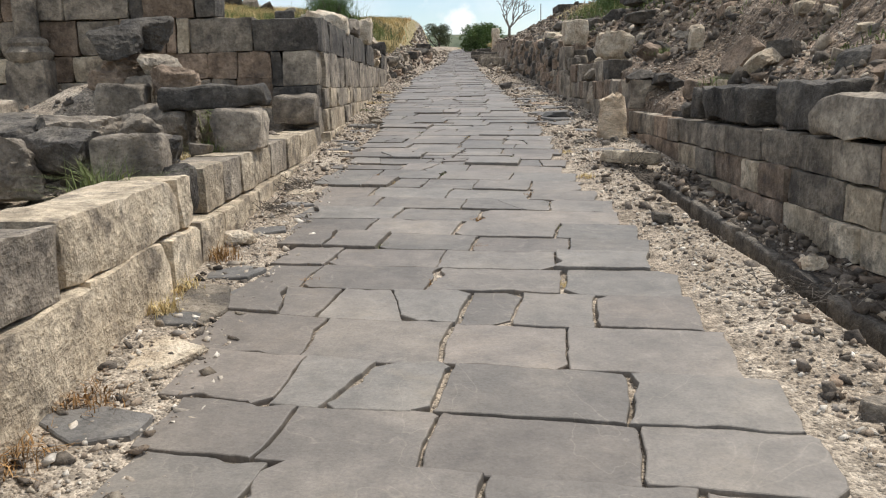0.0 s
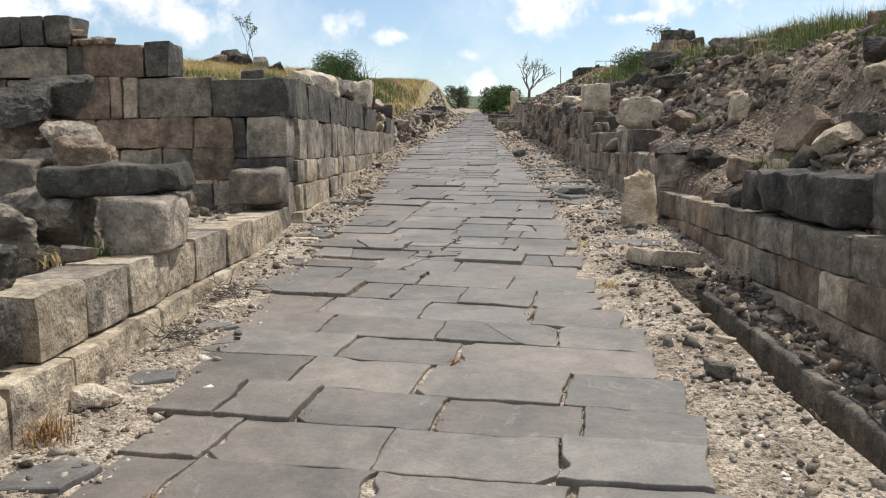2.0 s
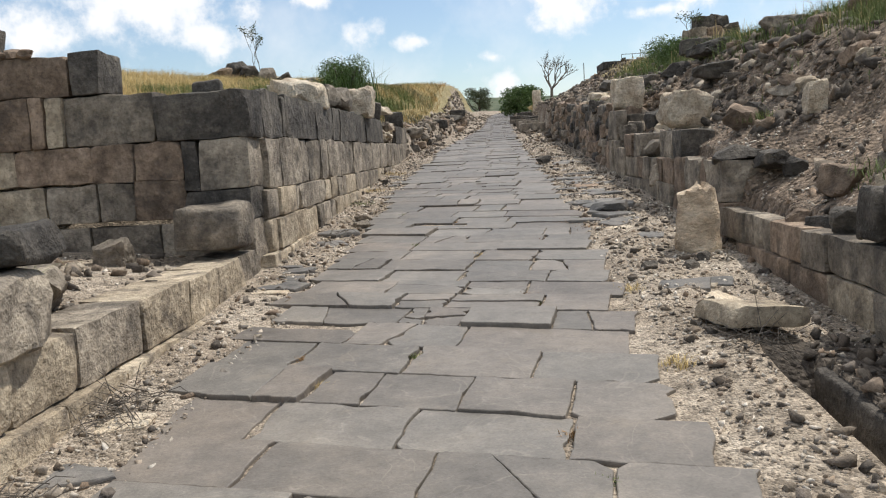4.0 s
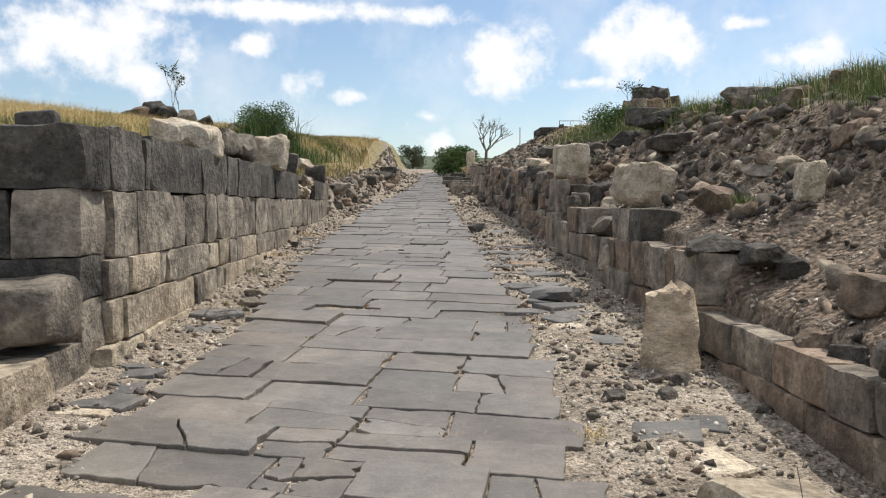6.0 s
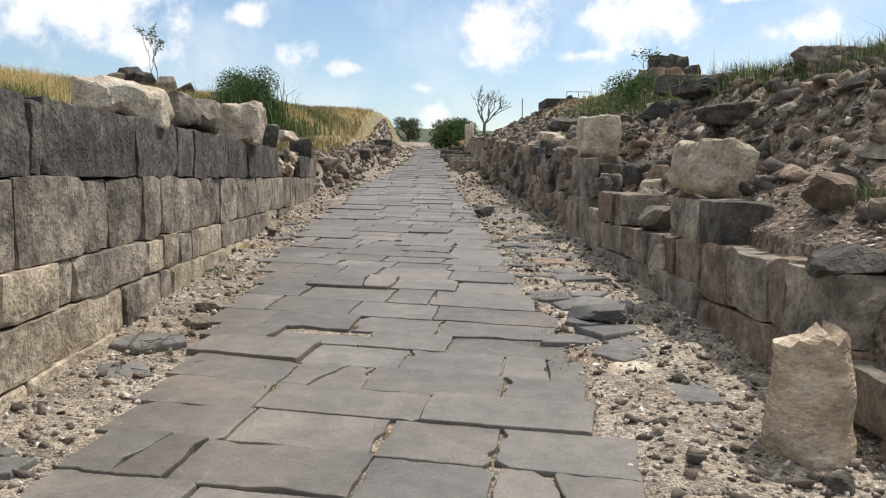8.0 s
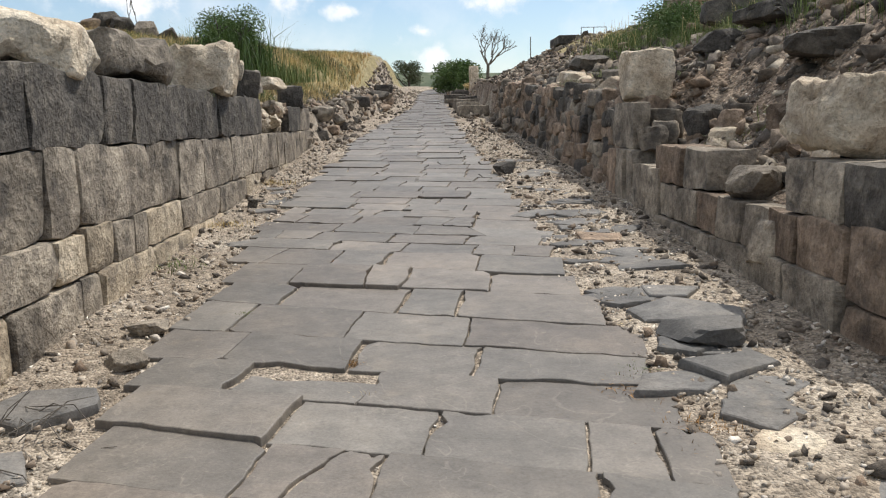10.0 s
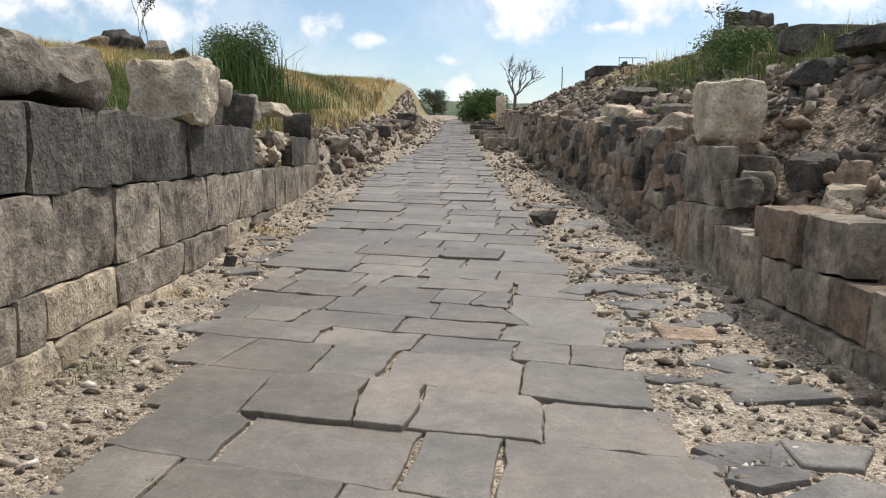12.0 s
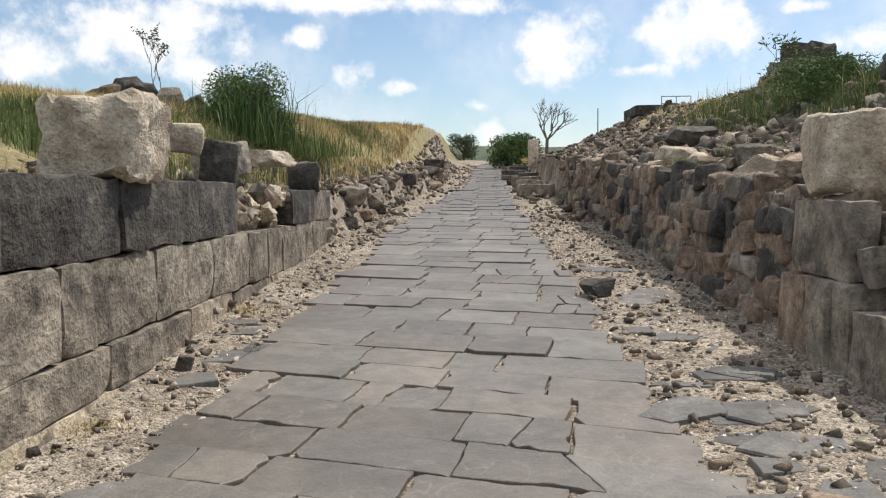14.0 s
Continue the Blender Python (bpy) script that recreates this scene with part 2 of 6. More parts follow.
MAT = {
    "paving": material("worn_basalt_paving", [(0.136, 0.121, 0.104), (0.174, 0.154, 0.131), (0.220, 0.190, 0.156)], 1.6, 70, 0.55, 0.56, 0.2, spots=(3.0, (0.31, 0.255, 0.185), 0.60, 0.80, 0.45), depth=0.007, sheen=0.45, middle=7.0, blotch=0.2, grainy=0.22, veins=0.22, speck=0.16),
    "basalt": material("dark_basalt", [(0.040, 0.036, 0.032), (0.090, 0.080, 0.068), (0.17, 0.148, 0.120)], 2.4, 30, 1.0, 0.88, 0.25, spots=(3.2, (0.34, 0.295, 0.23), 0.58, 0.72, 0.6), depth=0.028, pits=0.2, grainy=0.22, middle=9.0, speck=0.45),
    "weathered": material("grey_weathered_basalt", [(0.125, 0.105, 0.083), (0.26, 0.221, 0.172), (0.41, 0.35, 0.27)], 2.2, 30, 1.0, 0.9, 0.25, spots=(3.6, (0.075, 0.066, 0.057), 0.52, 0.66, 0.8), depth=0.024, pits=0.15, grainy=0.22, middle=9.0, speck=0.45),
    "tan": material("tan_patinated_basalt", [(0.28, 0.225, 0.158), (0.45, 0.372, 0.268), (0.60, 0.51, 0.382)], 2.0, 30, 1.0, 0.9, 0.2, spots=(3.4, (0.12, 0.10, 0.08), 0.53, 0.66, 0.8), depth=0.024, pits=0.15, grainy=0.22, middle=9.0, speck=0.45),
    "limestone": material("weathered_limestone", [(0.40, 0.31, 0.215), (0.60, 0.50, 0.37), (0.75, 0.66, 0.52)], 2.8, 30, 1.0, 0.92, 0.1, spots=(4.0, (0.22, 0.168, 0.122), 0.53, 0.68, 0.75), depth=0.035, pits=0.25, blotch=0.3, grainy=0.28, middle=8.0, speck=0.5),
    "banded": material("banded_cream_limestone", [(0.36, 0.255, 0.165), (0.55, 0.44, 0.315), (0.72, 0.62, 0.48)], 2.6, 30, 1.0, 0.92, 0.1, spots=(3.0, (0.24, 0.175, 0.12), 0.53, 0.68, 0.7), stretch=(0.85, 0.85, 1.5), depth=0.03, pits=0.2, blotch=0.3, speck=0.4),
    "brown": material("brown_field_stone", [(0.13, 0.094, 0.067), (0.26, 0.192, 0.137), (0.39, 0.30, 0.222)], 2.8, 30, 1.0, 0.92, 0.3, spots=(4.0, (0.085, 0.070, 0.058), 0.54, 0.70, 0.75), depth=0.025, pits=0.15, grainy=0.22, middle=9.0, speck=0.4),
    "flag": material("blue_grey_broken_flagstone", [(0.10, 0.096, 0.090), (0.155, 0.147, 0.135), (0.22, 0.20, 0.175)], 2.0, 60, 0.7, 0.7, 0.2, spots=(4.0, (0.33, 0.28, 0.21), 0.60, 0.78, 0.5), depth=0.012, middle=7.0, blotch=0.25, speck=0.3),
    "soil": material("dry_gravelly_soil", [(0.215, 0.173, 0.128), (0.31, 0.256, 0.195), (0.42, 0.36, 0.285)], 1.2, 55, 1.0, 0.95, 0.0, spots=(24.0, (0.49, 0.44, 0.365), 0.55, 0.70, 0.4), depth=0.013, pebbles=55.0, middle=6.0),
    "gravel": material("loose_limestone_gravel", [(0.235, 0.195, 0.155), (0.37, 0.315, 0.25), (0.55, 0.49, 0.41)], 6.0, 70, 0.5, 0.95, 0.35, by="island", depth=0.01, tints=[(0.30, 0.24, 0.18), (0.55, 0.49, 0.41), (0.17, 0.155, 0.14), (0.40, 0.34, 0.27), (0.66, 0.61, 0.53), (0.27, 0.20, 0.14), (0.36, 0.31, 0.25)]),
    "rubble": material("mixed_rubble", [(0.075, 0.062, 0.050), (0.16, 0.129, 0.100), (0.31, 0.255, 0.192)], 6.0, 50, 0.9, 0.93, 0.35, by="island", depth=0.015, tints=[(0.06, 0.053, 0.046), (0.20, 0.155, 0.115), (0.10, 0.085, 0.070), (0.34, 0.28, 0.21), (0.075, 0.066, 0.057), (0.24, 0.17, 0.115), (0.14, 0.12, 0.10), (0.52, 0.45, 0.35), (0.085, 0.075, 0.066), (0.17, 0.14, 0.11)], speck=0.4),
    "straw": material("dry_golden_grass", [(0.46, 0.33, 0.14), (0.60, 0.46, 0.22), (0.68, 0.55, 0.30)], 0.7, 30, 0.0, 0.9, 0.25, by="island", blotch=0.0),
    "ochre": material("ochre_dry_grass", [(0.40, 0.24, 0.09), (0.52, 0.34, 0.14), (0.58, 0.42, 0.20)], 0.7, 30, 0.0, 0.9, 0.25, by="island", blotch=0.0),
    "grass": material("green_grass", [(0.085, 0.125, 0.035), (0.145, 0.185, 0.060), (0.24, 0.25, 0.105)], 0.7, 30, 0.0, 0.8, 0.3, by="island", blotch=0.0),
    "leaf": material("dark_green_leaves", [(0.055, 0.095, 0.025), (0.095, 0.15, 0.042), (0.15, 0.21, 0.07)], 1.5, 30, 0.0, 0.6, 0.35, by="island", blotch=0.0),
    "olive": material("grey_green_leaves", [(0.06, 0.078, 0.04), (0.10, 0.12, 0.065), (0.14, 0.16, 0.09)], 1.5, 30, 0.0, 0.7, 0.3, by="island"),
    "bank_soil": material("brown_stony_earth", [(0.115, 0.084, 0.060), (0.21, 0.158, 0.114), (0.34, 0.268, 0.198)], 1.3, 50, 1.0, 0.95, 0.0, spots=(16.0, (0.36, 0.305, 0.235), 0.58, 0.72, 0.6), depth=0.035, pebbles=20.0, middle=5.0),
    "meadow_soil": material("straw_covered_earth", [(0.20, 0.165, 0.08), (0.30, 0.245, 0.125), (0.37, 0.31, 0.17)], 1.0, 50, 1.0, 0.95, 0.0, spots=(1.5, (0.17, 0.18, 0.06), 0.55, 0.70, 0.6), depth=0.03, middle=8.0),
    # earth of the drain, darker than the verge and the bank
    "ditch_soil": material("dark_drain_earth", [(0.055, 0.046, 0.038), (0.10, 0.083, 0.066), (0.17, 0.142, 0.112)], 2.0, 50, 1.0, 0.95, 0.0, spots=(9.0, (0.30, 0.255, 0.20), 0.6, 0.75, 0.6), depth=0.03, pebbles=22.0, middle=6.0),
    "bark": material("grey_bark", [(0.10, 0.085, 0.07), (0.17, 0.15, 0.125)], 6.0, 60, 0.6, 0.9, 0.1),
    "iron": material("rusted_iron", [(0.05, 0.04, 0.035), (0.10, 0.075, 0.055)], 8.0, 80, 0.3, 0.6, 0.1),
    "rust_weed": material("dead_brown_weeds", [(0.22, 0.12, 0.05), (0.34, 0.20, 0.08)], 3.0, 30, 0.0, 0.9, 0.3, by="island"),
    "far": material("distant_scrub", [(0.06, 0.085, 0.05), (0.10, 0.12, 0.075), (0.16, 0.17, 0.11)], 0.05, 1.0, 0.0, 0.95, 0.0),
}

# ---- geometry helpers ----
rng = random.Random(7)
nz = noise.noise


def G(x, y, z=0.0):
    """A place given along the street (right, ahead, above its surface), in the world."""
    return ROAD @ Vector((x, y, z))


def smooth(v, lo, hi):
    u = min(1.0, max(0.0, (v - lo) / (hi - lo)))
    return u * u * (3 - 2 * u)


def mesh_of(name, verts, faces, mat, soft=False, sharp=None):
    me = bpy.data.meshes.new(name)
    me.from_pydata([tuple(v) for v in verts], [], faces)
    if soft or sharp:
        me.polygons.foreach_set("use_smooth", [True] * len(me.polygons))
        if sharp:
            me.set_sharp_from_angle(angle=radians(sharp))
    me.materials.append(MAT[mat])
    me.update()
    return me


def part(name, me, parent, label=""):
    ob = new(name, me)
    ob.parent = parent
    return tagged(ob, label) if label else ob


def grid_box(cuts, sx, sy, sz):
    """Vertices and quads of a box whose faces are divided; the outer divisions lie close to the edges."""
    axes = []
    for n, s in zip(cuts, (sx, sy, sz)):
        e = min(0.03, s * 0.2)
        axes.append([-s / 2] + [-s / 2 + e + (s - 2 * e) * i / n for i in range(n + 1)] + [s / 2])
    index, verts, faces = {}, [], []

    def vid(i, j, k):
        if (i, j, k) not in index:
            index[(i, j, k)] = len(verts)
            verts.append(Vector((axes[0][i], axes[1][j], axes[2][k])))
        return index[(i, j, k)]

    nx, ny, nz_ = (len(a) - 1 for a in axes)
    for i in range(nx):
        for j in range(ny):
            faces.append([vid(i, j, 0), vid(i, j + 1, 0), vid(i + 1, j + 1, 0), vid(i + 1, j, 0)])
            faces.append([vid(i, j, nz_), vid(i + 1, j, nz_), vid(i + 1, j + 1, nz_), vid(i, j + 1, nz_)])
    for i in range(nx):
        for k in range(nz_):
            faces.append([vid(i, 0, k), vid(i + 1, 0, k), vid(i + 1, 0, k + 1), vid(i, 0, k + 1)])
            faces.append([vid(i, ny, k), vid(i, ny, k + 1), vid(i + 1, ny, k + 1), vid(i + 1, ny, k)])
    for j in range(ny):
        for k in range(nz_):
            faces.append([vid(0, j, k), vid(0, j, k + 1), vid(0, j + 1, k + 1), vid(0, j + 1, k)])
            faces.append([vid(nx, j, k), vid(nx, j + 1, k), vid(nx, j + 1, k + 1), vid(nx, j, k + 1)])
    return verts, faces


def stone_block(sx, sy, sz, seed, mat, worn=0.02, rough=0.015, chips=3, step=0.13, deep=(0.90, 0.985)):
    """A squared stone with rounded, chipped edges and an uneven face. Its middle is the origin."""
    r = random.Random(seed)
    cuts = [max(1, min(10, round(s / step))) for s in (sx, sy, sz)]
    verts, faces = grid_box(cuts, sx, sy, sz)
    half, off = Vector((sx, sy, sz)) / 2, Vector((r.uniform(0, 90), r.uniform(0, 90), r.uniform(0, 90)))
    planes = []
    for _ in range(chips):
        n = Vector((r.choice((-1, 1)) * r.uniform(0.3, 1), r.choice((-1, 1)) * r.uniform(0.3, 1), r.choice((-1, 1)) * r.uniform(0.2, 1))).normalized()
        reach = abs(n.x) * half.x + abs(n.y) * half.y + abs(n.z) * half.z
        planes.append((n, reach * r.uniform(*deep)))
    out = []
    for v in verts:
        inner = Vector([max(-(h - worn), min(h - worn, c)) for c, h in zip(v, half)])
        d = v - inner
        p = inner + d.normalized() * worn if d.length > 1e-6 else v.copy()
        for n, far in planes:
            over = n.dot(p) - far
            if over > 0:
                p -= n * over
        q = p + off
        p += Vector((nz(q * 3.1), nz(q * 3.1 + Vector((31, 7, 3))), nz(q * 3.1 + Vector((5, 17, 41))))) * rough
        p += Vector((nz(q * 11), nz(q * 11 + Vector((3, 7, 3))), nz(q * 11 + Vector((5, 1, 4))))) * rough * 0.55
        out.append(p)
    return mesh_of("stone_block", out, faces, mat, sharp=38)


def ico(level):
    bm = bmesh.new()
    bmesh.ops.create_icosphere(bm, subdivisions=level, radius=1.0)
    bm.verts.ensure_lookup_table()
    v, f = [x.co.copy() for x in bm.verts], [[w.index for w in x.verts] for x in bm.faces]
    bm.free()
    return v, f


ICO = {n: ico(n) for n in (1, 2, 3, 4, 5)}


def rock_verts(level, seed, flats=13, rough=0.05, square=0.0):
    """A broken stone about 2 across: a ball cut by chance planes."""
    r = random.Random(seed)
    planes = []
    for _ in range(flats):
        n = Vector((r.gauss(0, 1), r.gauss(0, 1), r.gauss(0, 1))).normalized()
        planes.append((n, r.uniform(0.58, 1.0)))
    if square:
        planes = planes[:max(4, flats // 2)]
        for n in ((1, 0, 0), (-1, 0, 0), (0, 1, 0), (0, -1, 0), (0, 0, 1), (0, 0, -1)):
            planes.append(((Vector(n) + Vector((r.gauss(0, 1), r.gauss(0, 1), r.gauss(0, 1))) * 0.20).normalized(), square * r.uniform(0.78, 1.0)))
    off = Vector((r.uniform(0, 90), r.uniform(0, 90), r.uniform(0, 90)))
    out = []
    for v in ICO[level][0]:
        d = 1.35 if square else 1.0
        for n, far in planes:
            c = n.dot(v)
            if c > 1e-3:
                d = min(d, far / c)
        d *= 1 + rough * nz(v * 2.3 + off) + rough * 0.6 * nz(v * 6 + off) + rough * 0.35 * nz(v * 14 + off)
        out.append(v * d)
    return out


def boulder(name, label, place, size, mat, seed, turn=(0, 0, 0), level=4, square=0.0, rough=0.07, flats=13, category="stone", sink=0.0):
    """A loose stone as a thing of its own. place: along the street, the stone's foot. size: its full extents."""
    vs = rock_verts(level, seed, flats, rough, square)
    lo = [min(v[i] for v in vs) for i in range(3)]
    hi = [max(v[i] for v in vs) for i in range(3)]
    out = [Vector([(v[i] - (lo[i] + hi[i]) / 2) / (hi[i] - lo[i]) * size[i] for i in range(3)]) for v in vs]
    rot = Euler([radians(t) for t in turn]).to_matrix()
    out = [rot @ v for v in out]
    low = min(v.z for v in out)
    me = mesh_of(name, [v - Vector((0, 0, low)) for v in out], ICO[level][1], mat, sharp=24)
    ob = new(name, me)
    ob.matrix_world = Matrix.Translation(G(*place) - Vector((0, 0, sink)))
    return tagged(ob, label, category)


def plate(name, label, place, size, mat, seed, turn=(0, 0, 0), category="flat stone", sink=0.02):
    """A broken flat stone: an uneven many-sided outline, a nearly level top and rough sides."""
    r = random.Random(seed)
    n = r.choice((4, 5, 5))
    size = (size[0] * 1.2, size[1] * 1.2, size[2] * 0.40)
    ring = []
    for k in range(n):
        t = 2 * math.pi * (k + 0.5 + r.uniform(-0.28, 0.28)) / n
        c, s_ = math.cos(t), math.sin(t)
        f = 1.18 * r.uniform(0.82, 1.05)
        ring.append(Vector((c * f * size[0] / 2, s_ * f * size[1] / 2)))
    out = []
    for k in range(n):
        p, q = ring[k], ring[(k + 1) % n]
        for u in (0, 0.35, 0.7):
            w = p.lerp(q, u)
            out.append(w * (1 + (r.uniform(-0.05, 0.05) if u else 0)))
    m = len(out)
    verts = [Vector((0, 0, size[2]))]
    for inset, z in ((0.45, 1.0), (0.95, 0.98), (1.0, 0.82), (1.03, 0.3), (0.98, -0.5)):
        for p in out:
            verts.append(Vector((p.x * inset, p.y * inset, z * size[2] + 0.10 * size[2] * nz(Vector((p.x * 9 * inset, p.y * 9 * inset, seed))))))
    faces = [[0, 1 + k, 1 + (k + 1) % m] for k in range(m)]
    for a in range(4):
        for k in range(m):
            j = (k + 1) % m
            faces.append([1 + a * m + k, 1 + (a + 1) * m + k, 1 + (a + 1) * m + j, 1 + a * m + j])
    me = mesh_of(name, verts, faces, mat, sharp=35)
    ob = new(name, me)
    ob.matrix_world = Matrix.Translation(G(*place) - Vector((0, 0, sink))) @ pose(0, 0, 0, *turn)
    return tagged(ob, label, category)


def squared(name, label, place, size, mat, seed, turn=(0, 0, 0), worn=0.03, rough=0.03, chips=4, category="stone block", step=0.14):
    """A loose squared block; place: its foot, along the street."""
    me = stone_block(*size, seed, mat, worn, rough, chips, step, (0.80, 0.96))
    rot = Euler([radians(t) for t in turn]).to_matrix().to_4x4()
    me.transform(rot)
    low = min(v.co.z for v in me.vertices)
    me.transform(Matrix.Translation((0, 0, -low)))
    ob = new(name, me)
    ob.matrix_world = Matrix.Translation(G(*place))
    return tagged(ob, label, category)


def scatter(name, label, mat, spots, level=1, seed=1, category="rubble", flat=0.75):
    """Many small stones in one mesh. spots: (x, y, z along the street, size)."""
    r = np.random.RandomState(seed)
    kinds = []
    for i in range(18):
        bm = bmesh.new()
        for _ in range(7 if level == 1 else 9):
            p = np.array([r.uniform(-1, 1), r.uniform(-1, 1), r.uniform(-1, 1)])
            p = p / max(abs(p)) ** 0.9 * r.uniform(0.8, 1.0)
            bm.verts.new(p)
        bmesh.ops.convex_hull(bm, input=bm.verts)
        loose = [v for v in bm.verts if not v.link_faces]
        bmesh.ops.delete(bm, geom=loose, context="VERTS")
        bm.verts.index_update()
        kinds.append((np.array([tuple(v.co) for v in bm.verts]), np.array([[v.index for v in f.verts] for f in bm.faces])))
        bm.free()
    vs, fs, base = [], [], 0
    for x, y, z, s in spots:
        q = np.array(Euler((r.uniform(0, 6.3), r.uniform(0, 6.3), r.uniform(0, 6.3))).to_matrix())
        sc = s * 0.5 * np.array([r.uniform(0.8, 1.3), r.uniform(0.6, 1.0), r.uniform(0.4, 0.85)])
        kv, kf = kinds[r.randint(18)]
        p = (kv * sc) @ q.T
        p[:, 2] *= flat
        p += np.array(G(x, y, z)) + np.array([0, 0, s * 0.08])
        vs.append(p)
        fs.append(kf + base)
        base += len(kv)
    vs, fs = np.concatenate(vs), np.concatenate(fs)
    me = bpy.data.meshes.new(name)
    me.vertices.add(len(vs))
    me.vertices.foreach_set("co", vs.ravel())
    me.loops.add(fs.size)
    me.loops.foreach_set("vertex_index", fs.ravel())
    me.polygons.add(len(fs))
    me.polygons.foreach_set("loop_start", np.arange(0, fs.size, 3))
    me.update(calc_edges=True)
    me.materials.append(MAT[mat])
    ob = new(name, me)
    return tagged(ob, label, category, kind="stuff")


def blades(name, label, mat, spots, seed=1, category="grass", kind="stuff", width=0.006, lean=0.55):
    """Grass stalks in one mesh. spots: (world place, height)."""
    r = np.random.RandomState(seed)
    n = len(spots)
    base = np.array([tuple(p) for p, _ in spots])
    h = np.array([s for _, s in spots])
    a, l = r.uniform(0, 6.283, n), np.abs(r.normal(0, lean, n))
    d = np.stack([np.cos(a), np.sin(a), 0 * a], 1)
    w = np.stack([-np.sin(a + r.uniform(-1, 1, n)), np.cos(a), 0 * a], 1) * (width * (0.6 + 0.8 * r.uniform(size=n)) * (0.6 + h))[:, None]
    up = np.array([0, 0, 1.0])
    mid = base + up * (h * 0.55)[:, None] + d * (h * l * 0.25)[:, None]
    tip = base + up * (h * (1 - 0.3 * l.clip(0, 1)))[:, None] + d * (h * l)[:, None]
    vs = np.stack([base - w, base + w, mid - w * 0.8, mid + w * 0.8, tip], 1).reshape(-1, 3)
    k = np.arange(n)[:, None] * 5
    fs = np.concatenate([k + [0, 1, 3], k + [0, 3, 2], k + [2, 3, 4]], 1).reshape(-1, 3)
    me = bpy.data.meshes.new(name)
    me.vertices.add(len(vs))
    me.vertices.foreach_set("co", vs.ravel())
    me.loops.add(fs.size)
    me.loops.foreach_set("vertex_index", fs.ravel())
    me.polygons.add(len(fs))
    me.polygons.foreach_set("loop_start", np.arange(0, fs.size, 3))
    me.update(calc_edges=True)
    me.materials.append(MAT[mat])
    ob = new(name, me)
    return tagged(ob, label, category, kind=kind)


# ---- the lie of the land ----
def centre(y):
    """How far the street's middle line has swung to the right."""
    return 0.0006 * max(0.0, min(y, 105) - 24) ** 2


def narrows(y):
    """How far the left bank has crept in over the street."""
    return 1.05 * smooth(y, 25, 46) - 0.3 * smooth(y, 52, 68)


def level_z(y, world_z):
    """Height above the street at y of a true level."""
    return world_z - SLOPE * y


def left_fill(x, y):
    """Earth behind the walls on the left."""
    if y < 11.9:
        yard = 0.28 + 0.10 * nz(Vector((x * 0.7, y * 0.7, 3))) + 0.25 * smooth(-x, 3.2, 5.5) + 0.75 * math.exp(-((x + 3.7) ** 2 + (y - 9.3) ** 2) / 0.9)
    top = level_z(min(y, 26.5), 2.34) - 0.0 if y < 26.5 else 0.72 - 0.012 * (y - 26.5)
    top = max(top, 0.30)
    crest = 1.85 + 0.2 * smooth(y, 16, 30) + 0.25 * smooth(y, 40, 55) - 0.6 * smooth(y, 82, 100) + 0.75 * smooth(-x, 5.5, 10.5)
    foot = 2.3 - 0.75 * smooth(y, 36, 60)
    wide = 2.8 - 1.9 * smooth(y, 36, 60)
    bank = top + max(0.0, crest - top) * smooth(-x, foot - 0.3, foot + wide)
    bank += 0.10 * nz(Vector((x * 0.5, y * 0.5, 9)))
    if y < 11.9:
        return yard
    return bank


def right_fill(x, y):
    """Earth and rubble behind the walls on the right."""
    xx = x - centre(y)
    top = (max(0.34, level_z(y, 1.03)) + 0.30 * smooth(xx, 3.15, 3.4) * (1 - smooth(y, 9.2, 9.8))) * (1 - smooth(y, 12.2, 12.9)) + smooth(y, 12.2, 12.9) * 0.71 - 0.28 * smooth(y, 15.2, 15.8) + 0.62 * smooth(y, 19.5, 20.7) - 0.65 * smooth(y, 45, 62)
    crest = 2.28 - 0.13 * smooth(y, 16, 22) + 0.45 * smooth(y, 22, 34) - 1.9 * smooth(y, 40, 62)
    u = min(1.0, max(0.0, (xx - 2.95) / (2.5 + 1.5 * smooth(y, 18, 30))))
    n = 0.16 * nz(Vector((3, y * 0.55, 2))) + 0.06 * nz(Vector((x, y * 1.9, 2)))
    scarp = smooth(y, 3.0, 6.0) * (1 - smooth(y, 15.5, 19.0))
    rise = smooth(u, 0.0, 1.0) * (1 - scarp) + scarp * (0.74 * u + 0.26 * smooth(u, 0.46 + n, 0.74 + n))
    rough = smooth(xx, 3.05, 3.5) * (1 - smooth(xx, 6.5, 8.0))
    lumps = 0.07 * nz(Vector((x * 1.1, y * 1.1, 5))) + 0.07 * abs(nz(Vector((x * 2.1, y * 2.1, 15)))) + 0.045 * nz(Vector((x * 4.2, y * 4.2, 5)))
    return top + max(0.0, crest - top) * min(rise, 1.05) + rough * lumps


